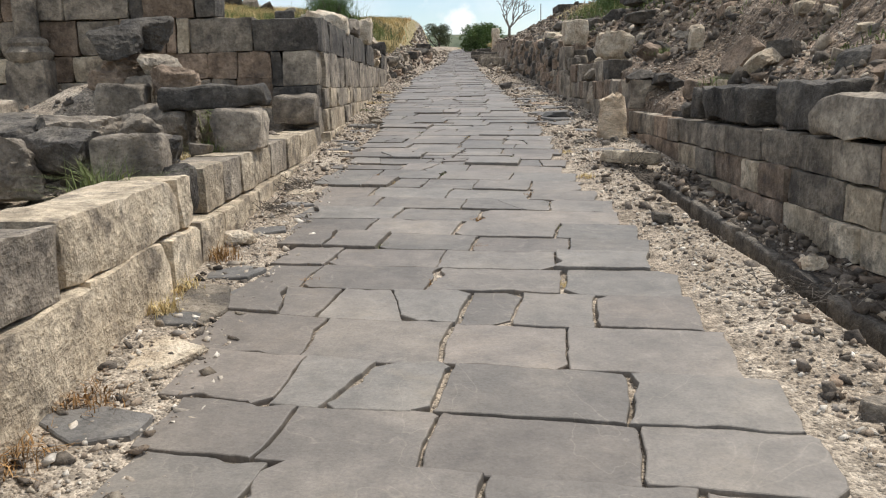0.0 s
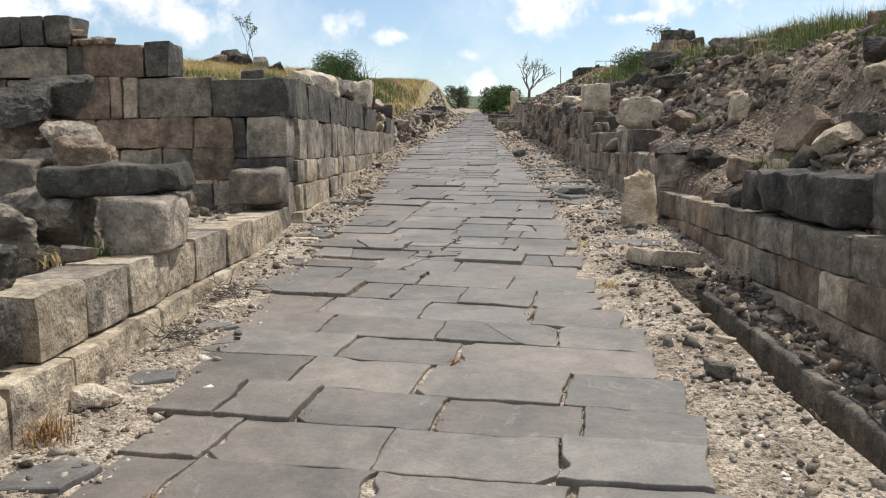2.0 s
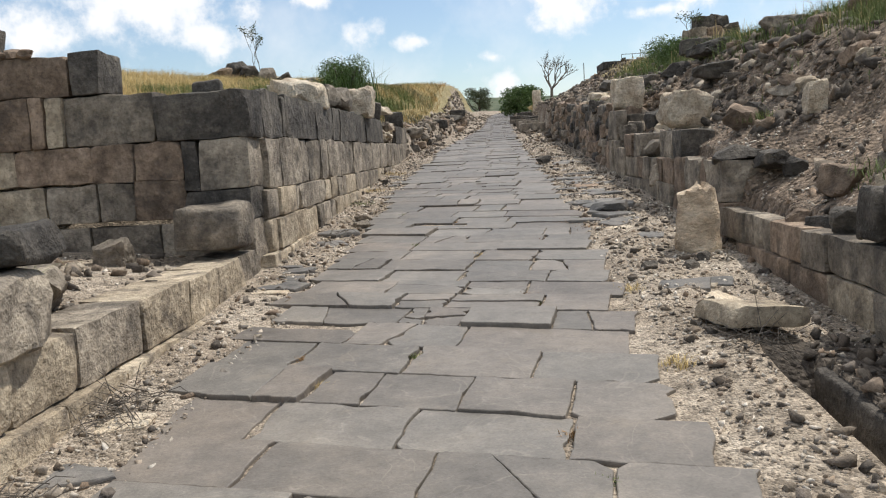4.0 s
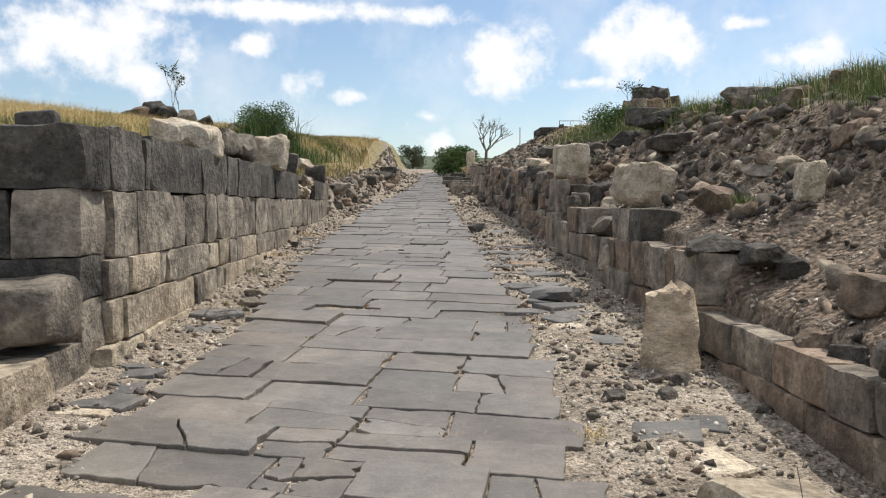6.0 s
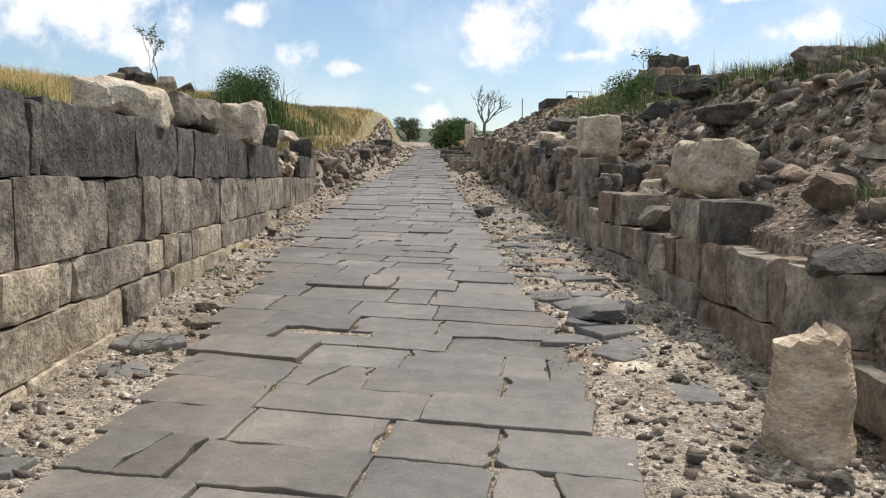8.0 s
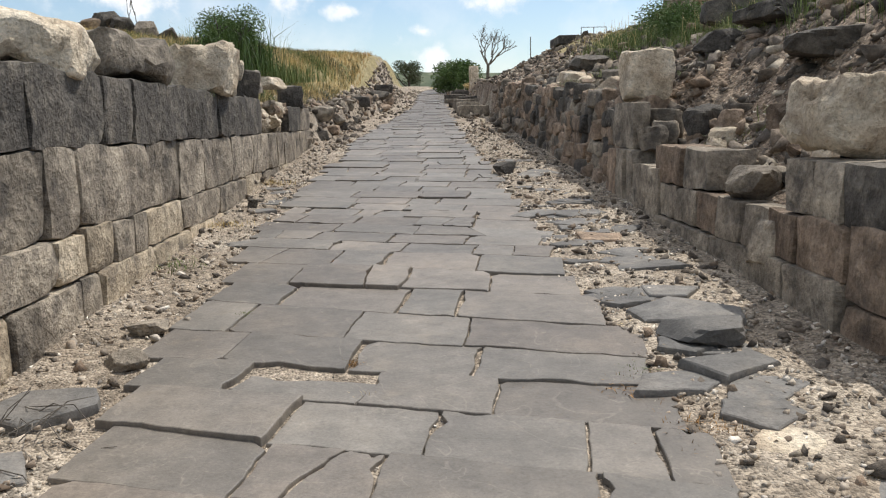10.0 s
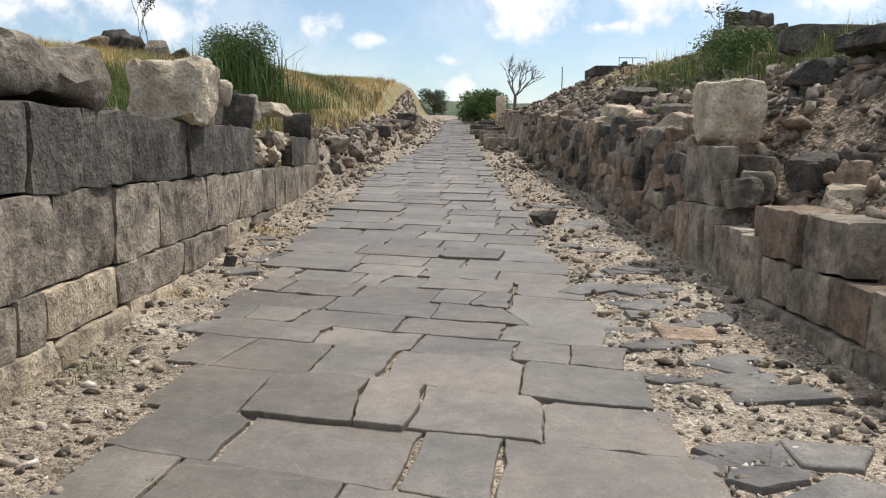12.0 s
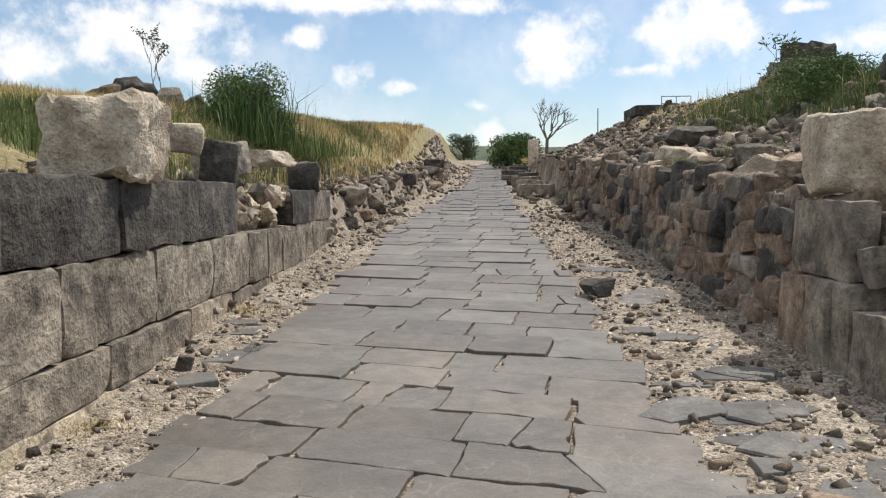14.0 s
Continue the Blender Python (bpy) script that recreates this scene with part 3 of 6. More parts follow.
def land(x, y):
    """Height of the ground above the street's plane."""
    c = centre(y)
    xx, xl = x - c, x - c - narrows(y)
    fine = 0.012 * nz(Vector((x * 2.5, y * 2.5, 1))) + 0.006 * nz(Vector((x * 9, y * 9, 2)))
    sag = -0.00030 * max(0.0, y - 62) ** 2 if y < 120 else -1.01 - 0.036 * (y - 120)
    if y > 85:
        far = smooth(y, 85, 130)
        side = (left_fill(x - narrows(85), 85) if xl < -1.7 else right_fill(x, 85) if xx > 3.0 else 0.0)
        return side * (1 - far) + sag + fine
    if xl < -1.95:
        return left_fill(x - narrows(y), y) + fine + sag
    if xl < -1.72:
        u = (xl + 1.95) / 0.23
        return left_fill(x - narrows(y), y) * (1 - u) + fine + sag
    if xl < -1.1:
        return -0.01 + 0.035 * smooth(-xl, 1.1, 1.7) + fine + sag
    if xx < 1.55:
        return -0.024 + fine * 0.7 + sag
    edge = 2.04 + 0.06 * nz(Vector((0, y * 0.9, 8)))
    trench = (0.48 * smooth(xx, edge, edge + 0.07) - 0.42 * smooth(xx, 2.36, 2.40) + 0.08 * smooth(xx, 2.42, 2.85)) * (1 - smooth(y, 8.3, 9.0)) + smooth(xx, 2.0, 2.3) * 0.07 * (1 - smooth(y, 10.0, 13.5)) * smooth(y, 8.3, 9.0)
    verge = -0.024 + 0.024 * smooth(xx, 1.55, 1.75) + 2.2 * fine - trench
    if xx < 2.99:
        return verge + sag
    u = smooth(xx, 2.99, 3.12)
    return verge * (1 - u) + right_fill(x, y) * u + sag


def build_ground():
    def axis(dense, far):
        return np.array(sorted(set(np.round(np.concatenate([dense, far]), 3))))

    xs = axis(np.concatenate([np.arange(-3.2, 2.0, 0.1), np.arange(2.0, 2.5, 0.04), np.arange(2.5, 6.4, 0.09), np.arange(-14, -3.2, 0.3), np.arange(6.4, 14, 0.3)]), np.array([-900, -400, -200, -110, -70, -45, -32, -24, -18, 18, 24, 32, 45, 70, 110, 200, 400, 900]))
    ys = axis(np.concatenate([np.arange(-4, 30, 0.14), np.arange(30, 90, 0.4), np.arange(90, 140, 2.5)]), np.array([-500, -200, -80, -30, -15, -8, 160, 190, 230, 300, 420, 700, 1500]))
    verts = [G(float(x), float(y), land(float(x), float(y))) for y in ys for x in xs]
    n = len(xs)
    faces = [[j * n + i, j * n + i + 1, (j + 1) * n + i + 1, (j + 1) * n + i] for j in range(len(ys) - 1) for i in range(n - 1)]
    me = mesh_of("ground", verts, faces, "soil", soft=True)
    me.materials.append(MAT["bank_soil"])
    me.materials.append(MAT["meadow_soil"])
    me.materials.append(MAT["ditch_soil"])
    index = []
    for j in range(len(ys) - 1):
        for i in range(n - 1):
            x, y = xs[i] - centre(float(ys[j])), ys[j]
            wob = 0.5 * nz(Vector((float(x) * 0.8, float(y) * 0.8, 6)))
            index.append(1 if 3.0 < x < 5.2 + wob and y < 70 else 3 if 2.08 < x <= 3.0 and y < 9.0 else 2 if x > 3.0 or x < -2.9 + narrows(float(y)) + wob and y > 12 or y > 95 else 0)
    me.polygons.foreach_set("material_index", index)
    ob = new("ground", me)
    return tagged(ob, "dry pale gravelly earth with banks beside the street", "ground", kind="structure")


build_ground()


def wall_root(name, label):
    ob = new(name)
    return tagged(ob, label, "stone wall", kind="structure")


def lay_block(parent, lo, hi, mat, seed, worn=0.012, rough=0.018, chips=4, tip=(0, 0, 0), name="stone_block"):
    """One stone of a wall between two corners in the world."""
    size = [b - a for a, b in zip(lo, hi)]
    ob = part(name, stone_block(*size, seed, mat, worn, rough, chips), parent)
    ob.matrix_world = Matrix.Translation([(a + b) / 2 for a, b in zip(lo, hi)]) @ pose(0, 0, 0, *tip)
    return ob


def splits(lo, hi, mean, r):
    out = [lo]
    while out[-1] < hi - mean * 0.6:
        out.append(out[-1] + mean * r.uniform(0.6, 1.45))
    if hi - out[-1] < mean * 0.45 and len(out) > 1:
        out.pop()
    return out + [hi]


def course(parent, face, side, ys, z0, z1, mats, r, thick=0.42, jut=0.02, chips=2, rough=0.014):
    """A run of wall stones along the street. face: where the front lies; side: -1 where the wall stands to the left."""
    for a, b in zip(ys, ys[1:]):
        f = face + r.uniform(-jut, jut)
        lo, hi = (f - thick, f) if side < 0 else (f, f + thick)
        top = z1 + r.uniform(-0.012, 0.006)
        lay_block(parent, (lo, a + 0.006, z0 + 0.004), (hi, b - 0.006, top), r.choice(mats), r.random(), worn=0.012, rough=rough * 1.1, chips=chips + 3, tip=(0, 0, r.uniform(-0.8, 0.8)))


# ---- walls on the left ----
LX = -1.66
r = random.Random(11)
low_left = wall_root("wall_left_low", "low broken wall of squared tan basalt beside the street")
course(low_left, LX + 0.03, -1, [-2.0, -1.0, 0.1, 1.3, 2.6, 3.65, 4.75, 5.35, 5.95, 6.6, 7.2, 7.9, 8.6, 9.4, 10.2, 11.0, 11.8], 0.05, 0.63, ["tan"], r)
course(low_left, LX, -1, [-2.0, -0.6, 0.9, 2.2, 3.38], 0.63, 0.97, ["weathered"], r, rough=0.03)
course(low_left, LX, -1, [3.45, 5.05, 5.3], 0.63, 0.97, ["tan"], r, rough=0.022)
course(low_left, LX - 0.03, -1, [5.75, 6.3, 6.85, 7.5, 8.15, 8.95, 9.75, 10.4, 11.1, 11.75], 0.63, 0.965, ["tan", "tan", "weathered"], r)

high_left = wall_root("wall_left_high", "standing wall of large squared grey basalt blocks beside the street")
course(high_left, LX, -1, [12.15, 12.88, 13.03, 14.72, 15.82, 16.42, 17.06, 17.81, 18.4, 19.2, 19.65, 20.67, 21.87], 2.02, 2.5, ["basalt"], r, thick=0.5, rough=0.026)
course(high_left, LX, -1, [24.13, 25.5, 26.9], 2.02, 2.46, ["basalt", "weathered"], r, thick=0.5)
course(high_left, LX, -1, [12.1, 12.62, 13.65, 14.07, 14.85, 15.3, 16.67, 17.54, 18.36, 18.76, 19.74, 21.0, 22.1, 22.87, 23.54, 25.45, 26.9], 1.5, 2.02, ["weathered"], r, thick=0.5, rough=0.024)
course(high_left, LX + 0.02, -1, [12.0, 12.4, 13.12, 13.38, 14.86, 15.31, 15.76, 16.15, 16.47, 17.48, 18.9, 20.36, 21.6, 23.0, 24.2, 25.5, 26.9], 1.21, 1.5, ["weathered", "tan"], r, thick=0.5)
course(high_left, LX + 0.04, -1, [12.0, 12.23, 13.01, 14.22, 14.54, 15.15, 15.48, 16.56, 17.66, 19.0, 20.4, 21.2], 0.88, 1.21, ["tan", "tan", "weathered"], r, thick=0.5)
course(high_left, LX + 0.06, -1, [11.8, 12.18, 12.64, 14.2, 15.8], 0.55, 0.88, ["tan"], r, thick=0.5)
# rough core behind the missing stones of the top course
for i in range(34):
    y = 21.9 + 2.2 * r.random()
    p = part("rubble_stone", mesh_of("rubble_stone", [v * r.uniform(0.07, 0.15) for v in rock_verts(2, 900 + i, 9, 0.1)], ICO[2][1], r.choice(["brown", "weathered", "limestone"]), sharp=30), high_left)
    p.matrix_world = Matrix.Translation((LX - r.uniform(0.02, 0.4), y, 2.06 + 0.38 * r.random()))

cross = wall_root("wall_cross", "ruined cross wall of dark squared basalt blocks")
CY = 11.62


def cross_course(xs, z0, z1, mats, jut=0.02, thick=0.5):
    for a, b in zip(xs, xs[1:]):
        f = CY + r.uniform(-jut, jut)
        lay_block(cross, (a + 0.006, f, z0 + 0.004), (b - 0.006, f + thick, z1 + r.uniform(-0.015, 0.005)), r.choice(mats), r.random(), worn=0.014, rough=0.024, chips=5)


cross_course([-7.4, -6.6, -6.1, -5.6, -5.0, -4.4, -3.77], 2.02, 2.5, ["brown", "weathered"])
cross_course([-3.77, -3.63, -3.45], 2.02, 2.5, ["tan", "brown"])
cross_course([-3.45, -2.57], 2.02, 2.49, ["weathered"])
cross_course([-2.57, LX], 2.02, 2.48, ["basalt"])
cross_course([-7.4, -6.5, -5.8, -5.1, -4.55, -3.97, -3.22, -2.81, -2.34], 1.66, 2.02, ["brown", "tan", "brown", "weathered"])
cross_course([-2.34, -2.18], 1.54, 2.02, ["basalt"])
cross_course([-2.18, -1.7], 1.54, 2.02, ["weathered"], 0.01)
cross_course([-7.4, -6.3, -5.5, -4.9, -4.3, -3.7, -3.2, -2.85, -2.34], 1.28, 1.66, ["brown", "tan", "weathered"])
cross_course([-2.34, -1.7], 1.25, 1.54, ["basalt"])
cross_course([-7.4, -6.4, -5.6, -4.8, -4.0, -3.3, -2.6, -1.7], 0.85, 1.25, ["weathered", "brown", "tan"])
cross_course([-7.4, -6.2, -5.0, -4.0, -3.0, -1.75], 0.5, 0.85, ["weathered", "tan"])
cross_course([-7.4, -6.6, -6.0, -5.6, -5.15, -4.25], 2.5, 2.87, ["brown", "weathered"])
cross_course([-4.25, -4.06], 2.5, 2.89, ["basalt"])
cross_course([-4.06, -3.36], 2.5, 2.88, ["brown"])
cross_course([-3.34, -3.04], 2.5, 2.9, ["basalt"])
cross_course([-7.4, -6.6, -6.1, -5.5, -5.03, -4.77, -4.5, -4.18], 2.87, 3.22, ["basalt", "weathered"])

# ---- walls on the right ----
RX = 2.86
low_right = wall_root("wall_right_low", "low wall of level courses of brown-grey squared stones")
course(low_right, RX + 0.01, 1, splits(-2.0, 12.45, 0.72, r), 0.76, 1.045, ["weathered", "weathered", "brown"], r, thick=0.2)
course(low_right, RX, 1, splits(-2.0, 11.9, 0.68, r), 0.47, 0.76, ["brown", "weathered", "tan"], r, thick=0.24)
course(low_right, RX - 0.015, 1, splits(-2.0, 9.6, 0.85, r), 0.2, 0.47, ["tan", "tan", "brown"], r, thick=0.24)
course(low_right, RX - 0.015, 1, splits(-2.0, 5.2, 0.8, r), -0.12, 0.2, ["brown", "weathered"], r, thick=0.24)
course(low_right, RX - 0.015, 1, splits(-2.0, 1.2, 0.8, r), -0.42, -0.12, ["brown", "weathered"], r, thick=0.24)

# smooth kerb of the drain along the wall's foot
drain = wall_root("wall_drain_kerb", "worn smooth stone kerb of the drain along the wall")
y = -2.0
while y < 8.4:
    w = r.uniform(0.7, 1.3)
    z = SLOPE * (y + w / 2)
    # dark basalt only: the shade deep in the drain is put into the colour
    lay_block(drain, (2.33, y + 0.004, z - 0.55), (2.42, y + w - 0.004, z - 0.07 + r.uniform(-0.02, 0.01)), "basalt", r.random(), 0.03, 0.02, 3, tip=(TILT, 0, r.uniform(-0.8, 0.8)), name="kerb_block")
    y += w

mid_right = wall_root("wall_right_broken", "broken wall of squared basalt blocks topped by rubble")
course(mid_right, RX + 0.02, 1, [12.35, 12.9, 13.5, 14.1, 14.6], 0.72, 1.08, ["weathered", "brown"], r)
course(mid_right, RX + 0.03, 1, [12.42, 13.05, 13.3, 13.75, 14.0, 14.6], 1.08, 1.52, ["weathered", "brown"], r, rough=0.03)
course(mid_right, RX, 1, [14.6, 15.3, 16.0, 16.7, 17.4, 18.2], 0.78, 1.18, ["weathered"], r)
course(mid_right, RX + 0.03, 1, [14.6, 15.2, 15.65, 16.1, 16.6, 17.1, 17.7, 18.2], 1.18, 1.50, ["weathered", "brown"], r, rough=0.022)
course(mid_right, RX + 0.05, 1, [14.2, 14.7, 15.05, 15.42], 1.50, 1.86, ["weathered", "basalt"], r, rough=0.025)
course(mid_right, RX + 0.05, 1, [16.95, 17.6, 18.4], 1.50, 1.86, ["weathered", "brown"], r, rough=0.03)
course(mid_right, RX + 0.02, 1, [18.2, 18.65, 19.3], 1.0, 1.64, ["weathered", "weathered"], r, rough=0.02)
course(mid_right, RX + 0.04, 1, [19.34, 19.62, 19.98], 1.05, 1.78, ["weathered", "tan"], r)
course(mid_right, RX + 0.06, 1, [19.98, 20.5], 1.1, 1.78, ["brown"], r, rough=0.03)
course(mid_right, RX + 0.08, 1, [19.45, 20.36], 1.79, 2.31, ["weathered"], r, thick=0.2, rough=0.025)

# masonry of small field stones further on
field_wall = wall_root("wall_right_fieldstone", "long low wall of rough brown field stones")
for k in range(6):
    y = 20.5 + 0.1 * (k % 3)
    while y < 36:
        w, h = r.uniform(0.2, 0.62), r.uniform(0.19, 0.27)
        z = SLOPE * y - 0.06 + k * 0.205 + r.uniform(-0.04, 0.04)
        if k < 5 or nz(Vector((y * 1.3, 0, 4))) > -0.1:
            ob = part("field_stone", stone_block(0.3, w + 0.02, h + 0.02, r.random(), r.choice(["brown", "weathered", "brown", "brown", "basalt"]), 0.035, 0.05, 9, 0.1, (0.76, 0.96)), field_wall)
            ob.matrix_world = Matrix.Translation((RX + centre(y) + 0.22 + r.uniform(-0.06, 0.05) + 0.03 * k, y + w / 2, z + h / 2)) @ pose(0, 0, 0, r.uniform(-9, 9), r.uniform(-7, 7), r.uniform(-8, 8))
        y += w + 0.01

# ---- paving ----
# rows of slabs: where the near edge crosses the middle, its skew, and the joints across
PAVED_NEAR = [
    (1.58, -0.19, (-0.75, 0.02, 0.72)), (2.08, -0.19, (-0.7, 0.08, 0.78)), (2.58, -0.19, (-0.67, -0.07, 0.7)), (3.05, -0.18, (-0.72, -0.02, 0.75)),
    (3.58, -0.22, (-0.68, 0.01, 0.59)), (4.15, -0.20, (-0.66, 0.12, 0.4, 0.83)), (4.70, -0.18, (-0.85, -0.07, 0.73)), (5.20, -0.16, (-0.77, -0.02, 0.74)),
    (5.65, -0.17, (-0.44, 0.24, 0.92)), (6.11, -0.22, (-0.59, 0.12, 0.9)), (6.60, -0.22, (-0.4, 0.3)), (7.08, -0.22, (-0.6, 0.2, 0.95)), (7.57, -0.22, (-0.68, 0.07, 0.84)),
]
PAVED_MIDDLE = [
    (8.08, -0.24, (-0.5, 0.35, 0.9)), (8.60, -0.26, (-0.7, 0.0, 0.75)), (9.12, -0.27, (-0.45, 0.3)), (9.62, -0.27, (-0.15, 0.32, 0.93)), (10.07, -0.24, (-0.22, 0.17, 0.87)),
    (10.50, -0.21, (-0.32, 0.28, 0.79)), (10.98, -0.22, (-0.41, 0.24, 1.0)), (11.45, -0.24, (-0.5, 0.3, 0.9)), (11.92, -0.25, (-0.35, 0.38, 0.96)), (12.42, -0.25, (-0.3, 0.61)),
    (12.89, -0.26, (-0.22, 0.27, 1.08)), (13.37, -0.29, (-0.86, -0.16, 0.49, 1.13)), (13.84, -0.27, (-0.48, 0.18, 0.81)), (14.28, -0.24, (-0.6, 0.09, 0.76)),
]
PAVED_FAR = [
    (14.76, -0.27, (-0.67, 0.06, 0.73)), (15.35, -0.31, (-0.46, 0.36, 0.73)), (15.93, -0.24, (-0.46, 0.35, 0.99)), (16.55, -0.27, (-0.22, 0.19, 0.94)),
    (17.15, -0.26, (-0.29, 0.34, 0.95)), (17.55, -0.26, (-0.5, 0.2, 0.9)), (17.95, -0.27, (-0.33, 0.45)), (18.38, -0.30, (-0.75, -0.15, 0.46, 1.03)), (18.85, -0.30, (-0.77, -0.19, 0.35, 1.08)),
    (19.30, -0.31, (-0.29, 0.33, 1.0)), (19.75, -0.29, (-0.25, 0.36, 0.72)), (20.20, -0.24, (-0.33, 0.51, 1.1)), (20.70, -0.22, (-0.07, 0.51, 0.97)), (21.23, -0.27, (-0.4, 0.27, 0.92)),
]
r = random.Random(23)
STREET = PAVED_NEAR + PAVED_MIDDLE + PAVED_FAR
y = 21.75
while y < 92:
    STREET.append((y, -0.25 + r.uniform(-0.04, 0.04), tuple(sorted(centre(y) - 1.1 + 2.7 * (j + r.uniform(0.3, 0.7)) / 4 for j in range(4)))))
    y += r.uniform(0.44, 0.58)
back = []
y = 1.08
while y > -3:
    back.append((y, -0.2, (-0.7 + r.uniform(-0.15, 0.15), 0.05 + r.uniform(-0.15, 0.15), 0.8 + r.uniform(-0.15, 0.15))))
    y -= 0.5
STREET = back[::-1] + STREET


def edge_left(y):
    return -1.24 + 0.22 * smooth(y, 8, 13) - 0.06 * smooth(y, 14, 18) + 0.16 * smooth(y, 18, 24) + centre(y) + narrows(y)


def edge_right(y):
    return 1.42 + 0.2 * smooth(y, 9, 14) + centre(y)


def warp(p):
    """The joints wander a little: neighbours share the same shift, so that the gaps stay narrow."""
    q = Vector((p.x, p.y, 0))
    return p + 0.03 * Vector((nz(q * 1.1), nz(q * 1.1 + Vector((7, 3, 1))))) + 0.016 * Vector((nz(q * 4.3), nz(q * 4.3 + Vector((5, 2, 9))))) + 0.007 * Vector((nz(q * 13), nz(q * 13 + Vector((5, 2, 9)))))


def slab_mesh(corners, r, height):
    """A flagstone from its four corners (near left, near right, far right, far left): wandering outline, chipped corners, worn rim, thick sides."""
    ring = []
    for i in range(4):
        p, q, before = Vector(corners[i]), Vector(corners[(i + 1) % 4]), Vector(corners[i - 1])
        c = r.uniform(0.03, 0.11) if r.random() < 0.15 else r.uniform(0.003, 0.010)
        ring += [p + (before - p).normalized() * c * r.uniform(0.6, 1.2), p + (q - p).normalized() * c]
    gaps = [r.choice((0.0, 0.0, 0.002, 0.004, 0.010, 0.016)) for _ in range(4)]
    out = []
    for i in range(8):
        p, q = ring[i], ring[(i + 1) % 8]
        n = (1 if i % 2 == 0 else 18 if i % 4 == 1 else 10)
        normal = Vector((q.y - p.y, p.x - q.x)).normalized()
        bite, at = (r.uniform(0.012, 0.04), r.uniform(0.2, 0.8)) if n > 1 and r.random() < 0.25 else (0.0, 0.5)
        for k in range(n):
            u = (k + (r.uniform(-0.3, 0.3) if k else 0)) / n
            d = r.uniform(-0.004, 0.002) - gaps[i // 2] - bite * math.exp(-((u - at) / 0.12) ** 2)
            out.append(warp(p.lerp(q, u)) + normal * d)
    mid = sum(out, Vector((0, 0))) / len(out)
    verts, n = [], len(out)
    tilt = (r.gauss(0, 0.004), r.gauss(-0.003, 0.007))
    for inset, z in ((0.007, 0.0), (0.002, -0.003), (0.0, -0.012), (0.0, -0.13)):
        for p in out:
            d = p - mid
            v = p - d.normalized() * inset
            zz = z + (height + tilt[0] * d.x + tilt[1] * d.y if z > -0.1 else 0)
            verts.append((v.x - mid.x, v.y - mid.y, zz))
    faces = [list(range(n))]
    for ring_no in range(3):
        for i in range(n):
            j = (i + 1) % n
            faces.append([ring_no * n + i, ring_no * n + n + i, ring_no * n + n + j, ring_no * n + j])
    return verts, faces, mid


paving = tagged(new("pavement"), "ancient street of large worn grey basalt flagstones", "stone pavement", kind="structure")
bulk_v, bulk_f = [], []
count = 0
for i, (y0, k0, joints) in enumerate(STREET[:-1]):
    y1, k1, _ = STREET[i + 1]
    if y1 - y0 > 0.8:
        y1 = y0 + 0.5
    el, er = edge_left(y0) + r.uniform(-0.10, 0.08), edge_right(y0) + r.uniform(-0.08, 0.10)
    xs = [el] + [j for j in joints if el + 0.2 < j < er - 0.2] + [er]
    for a, b in zip(xs, xs[1:]):
        sk = r.uniform(-0.05, 0.05)
        g = 0.0025
        quads, short = [], 0.0
        if 13.8 < y0 < 13.9 and -0.5 < a < -0.4 or 9.1 < y0 < 9.2 and a < -1.0:
            short = 0.2
        cs = [(a + g - 0.04, y0 + k0 * a + g), (b - g - 0.04, y0 + k0 * b + g), (b - g + 0.05, y1 + k1 * b - g - short), (a + g + 0.05, y1 + k1 * a - g - short)]
        if r.random() < (0.45 if 9 < y0 < 10.4 else 0.17) and b - a > 0.4:      # a cracked stone: two pieces with a slanting joint
            u, w = r.uniform(0.3, 0.7), r.uniform(0.3, 0.7)
            p, q = Vector(cs[0]).lerp(Vector(cs[1]), u), Vector(cs[3]).lerp(Vector(cs[2]), w)
            quads = [[cs[0], tuple(p), tuple(q), cs[3]], [tuple(p), cs[1], cs[2], tuple(q)]]
        else:
            quads = [cs]
        if 9.3 < y0 < 10.6 and -0.6 < a < 0.3:       # shattered stones
            more = []
            for quad in quads:
                u, w = r.uniform(0.3, 0.7), r.uniform(0.3, 0.7)
                p, q = Vector(quad[0]).lerp(Vector(quad[3]), u), Vector(quad[1]).lerp(Vector(quad[2]), w)
                more += [[quad[0], quad[1], tuple(q), tuple(p)], [tuple(p), tuple(q), quad[2], quad[3]]]
            quads = more
        height = max(-0.006, min(0.012, r.gauss(0.0, 0.004))) + (0.018 if r.random() < 0.10 else 0)
        for quad in quads:
            v, f, mid = slab_mesh(quad, r, height + (r.uniform(-0.004, 0.004) if len(quads) > 1 else 0))
            if 1.2 < y0 < 36 and count < 300:
                ob = part("flagstone", mesh_of("flagstone", v, f, "paving"), paving)
                ob.matrix_world = ROAD @ Matrix.Translation((mid.x, mid.y, land(mid.x, mid.y) + 0.024))
                count += 1
            else:
                o = len(bulk_v)
                z = land(mid.x, mid.y) + 0.024
                bulk_v += [G(p[0] + mid.x, p[1] + mid.y, p[2] + z) for p in v]
                bulk_f += [[o + q for q in face] for face in f]
rest = part("flagstone_field", mesh_of("flagstone_field", bulk_v, bulk_f, "paving"), paving)
tagged(rest, kind="stuff")

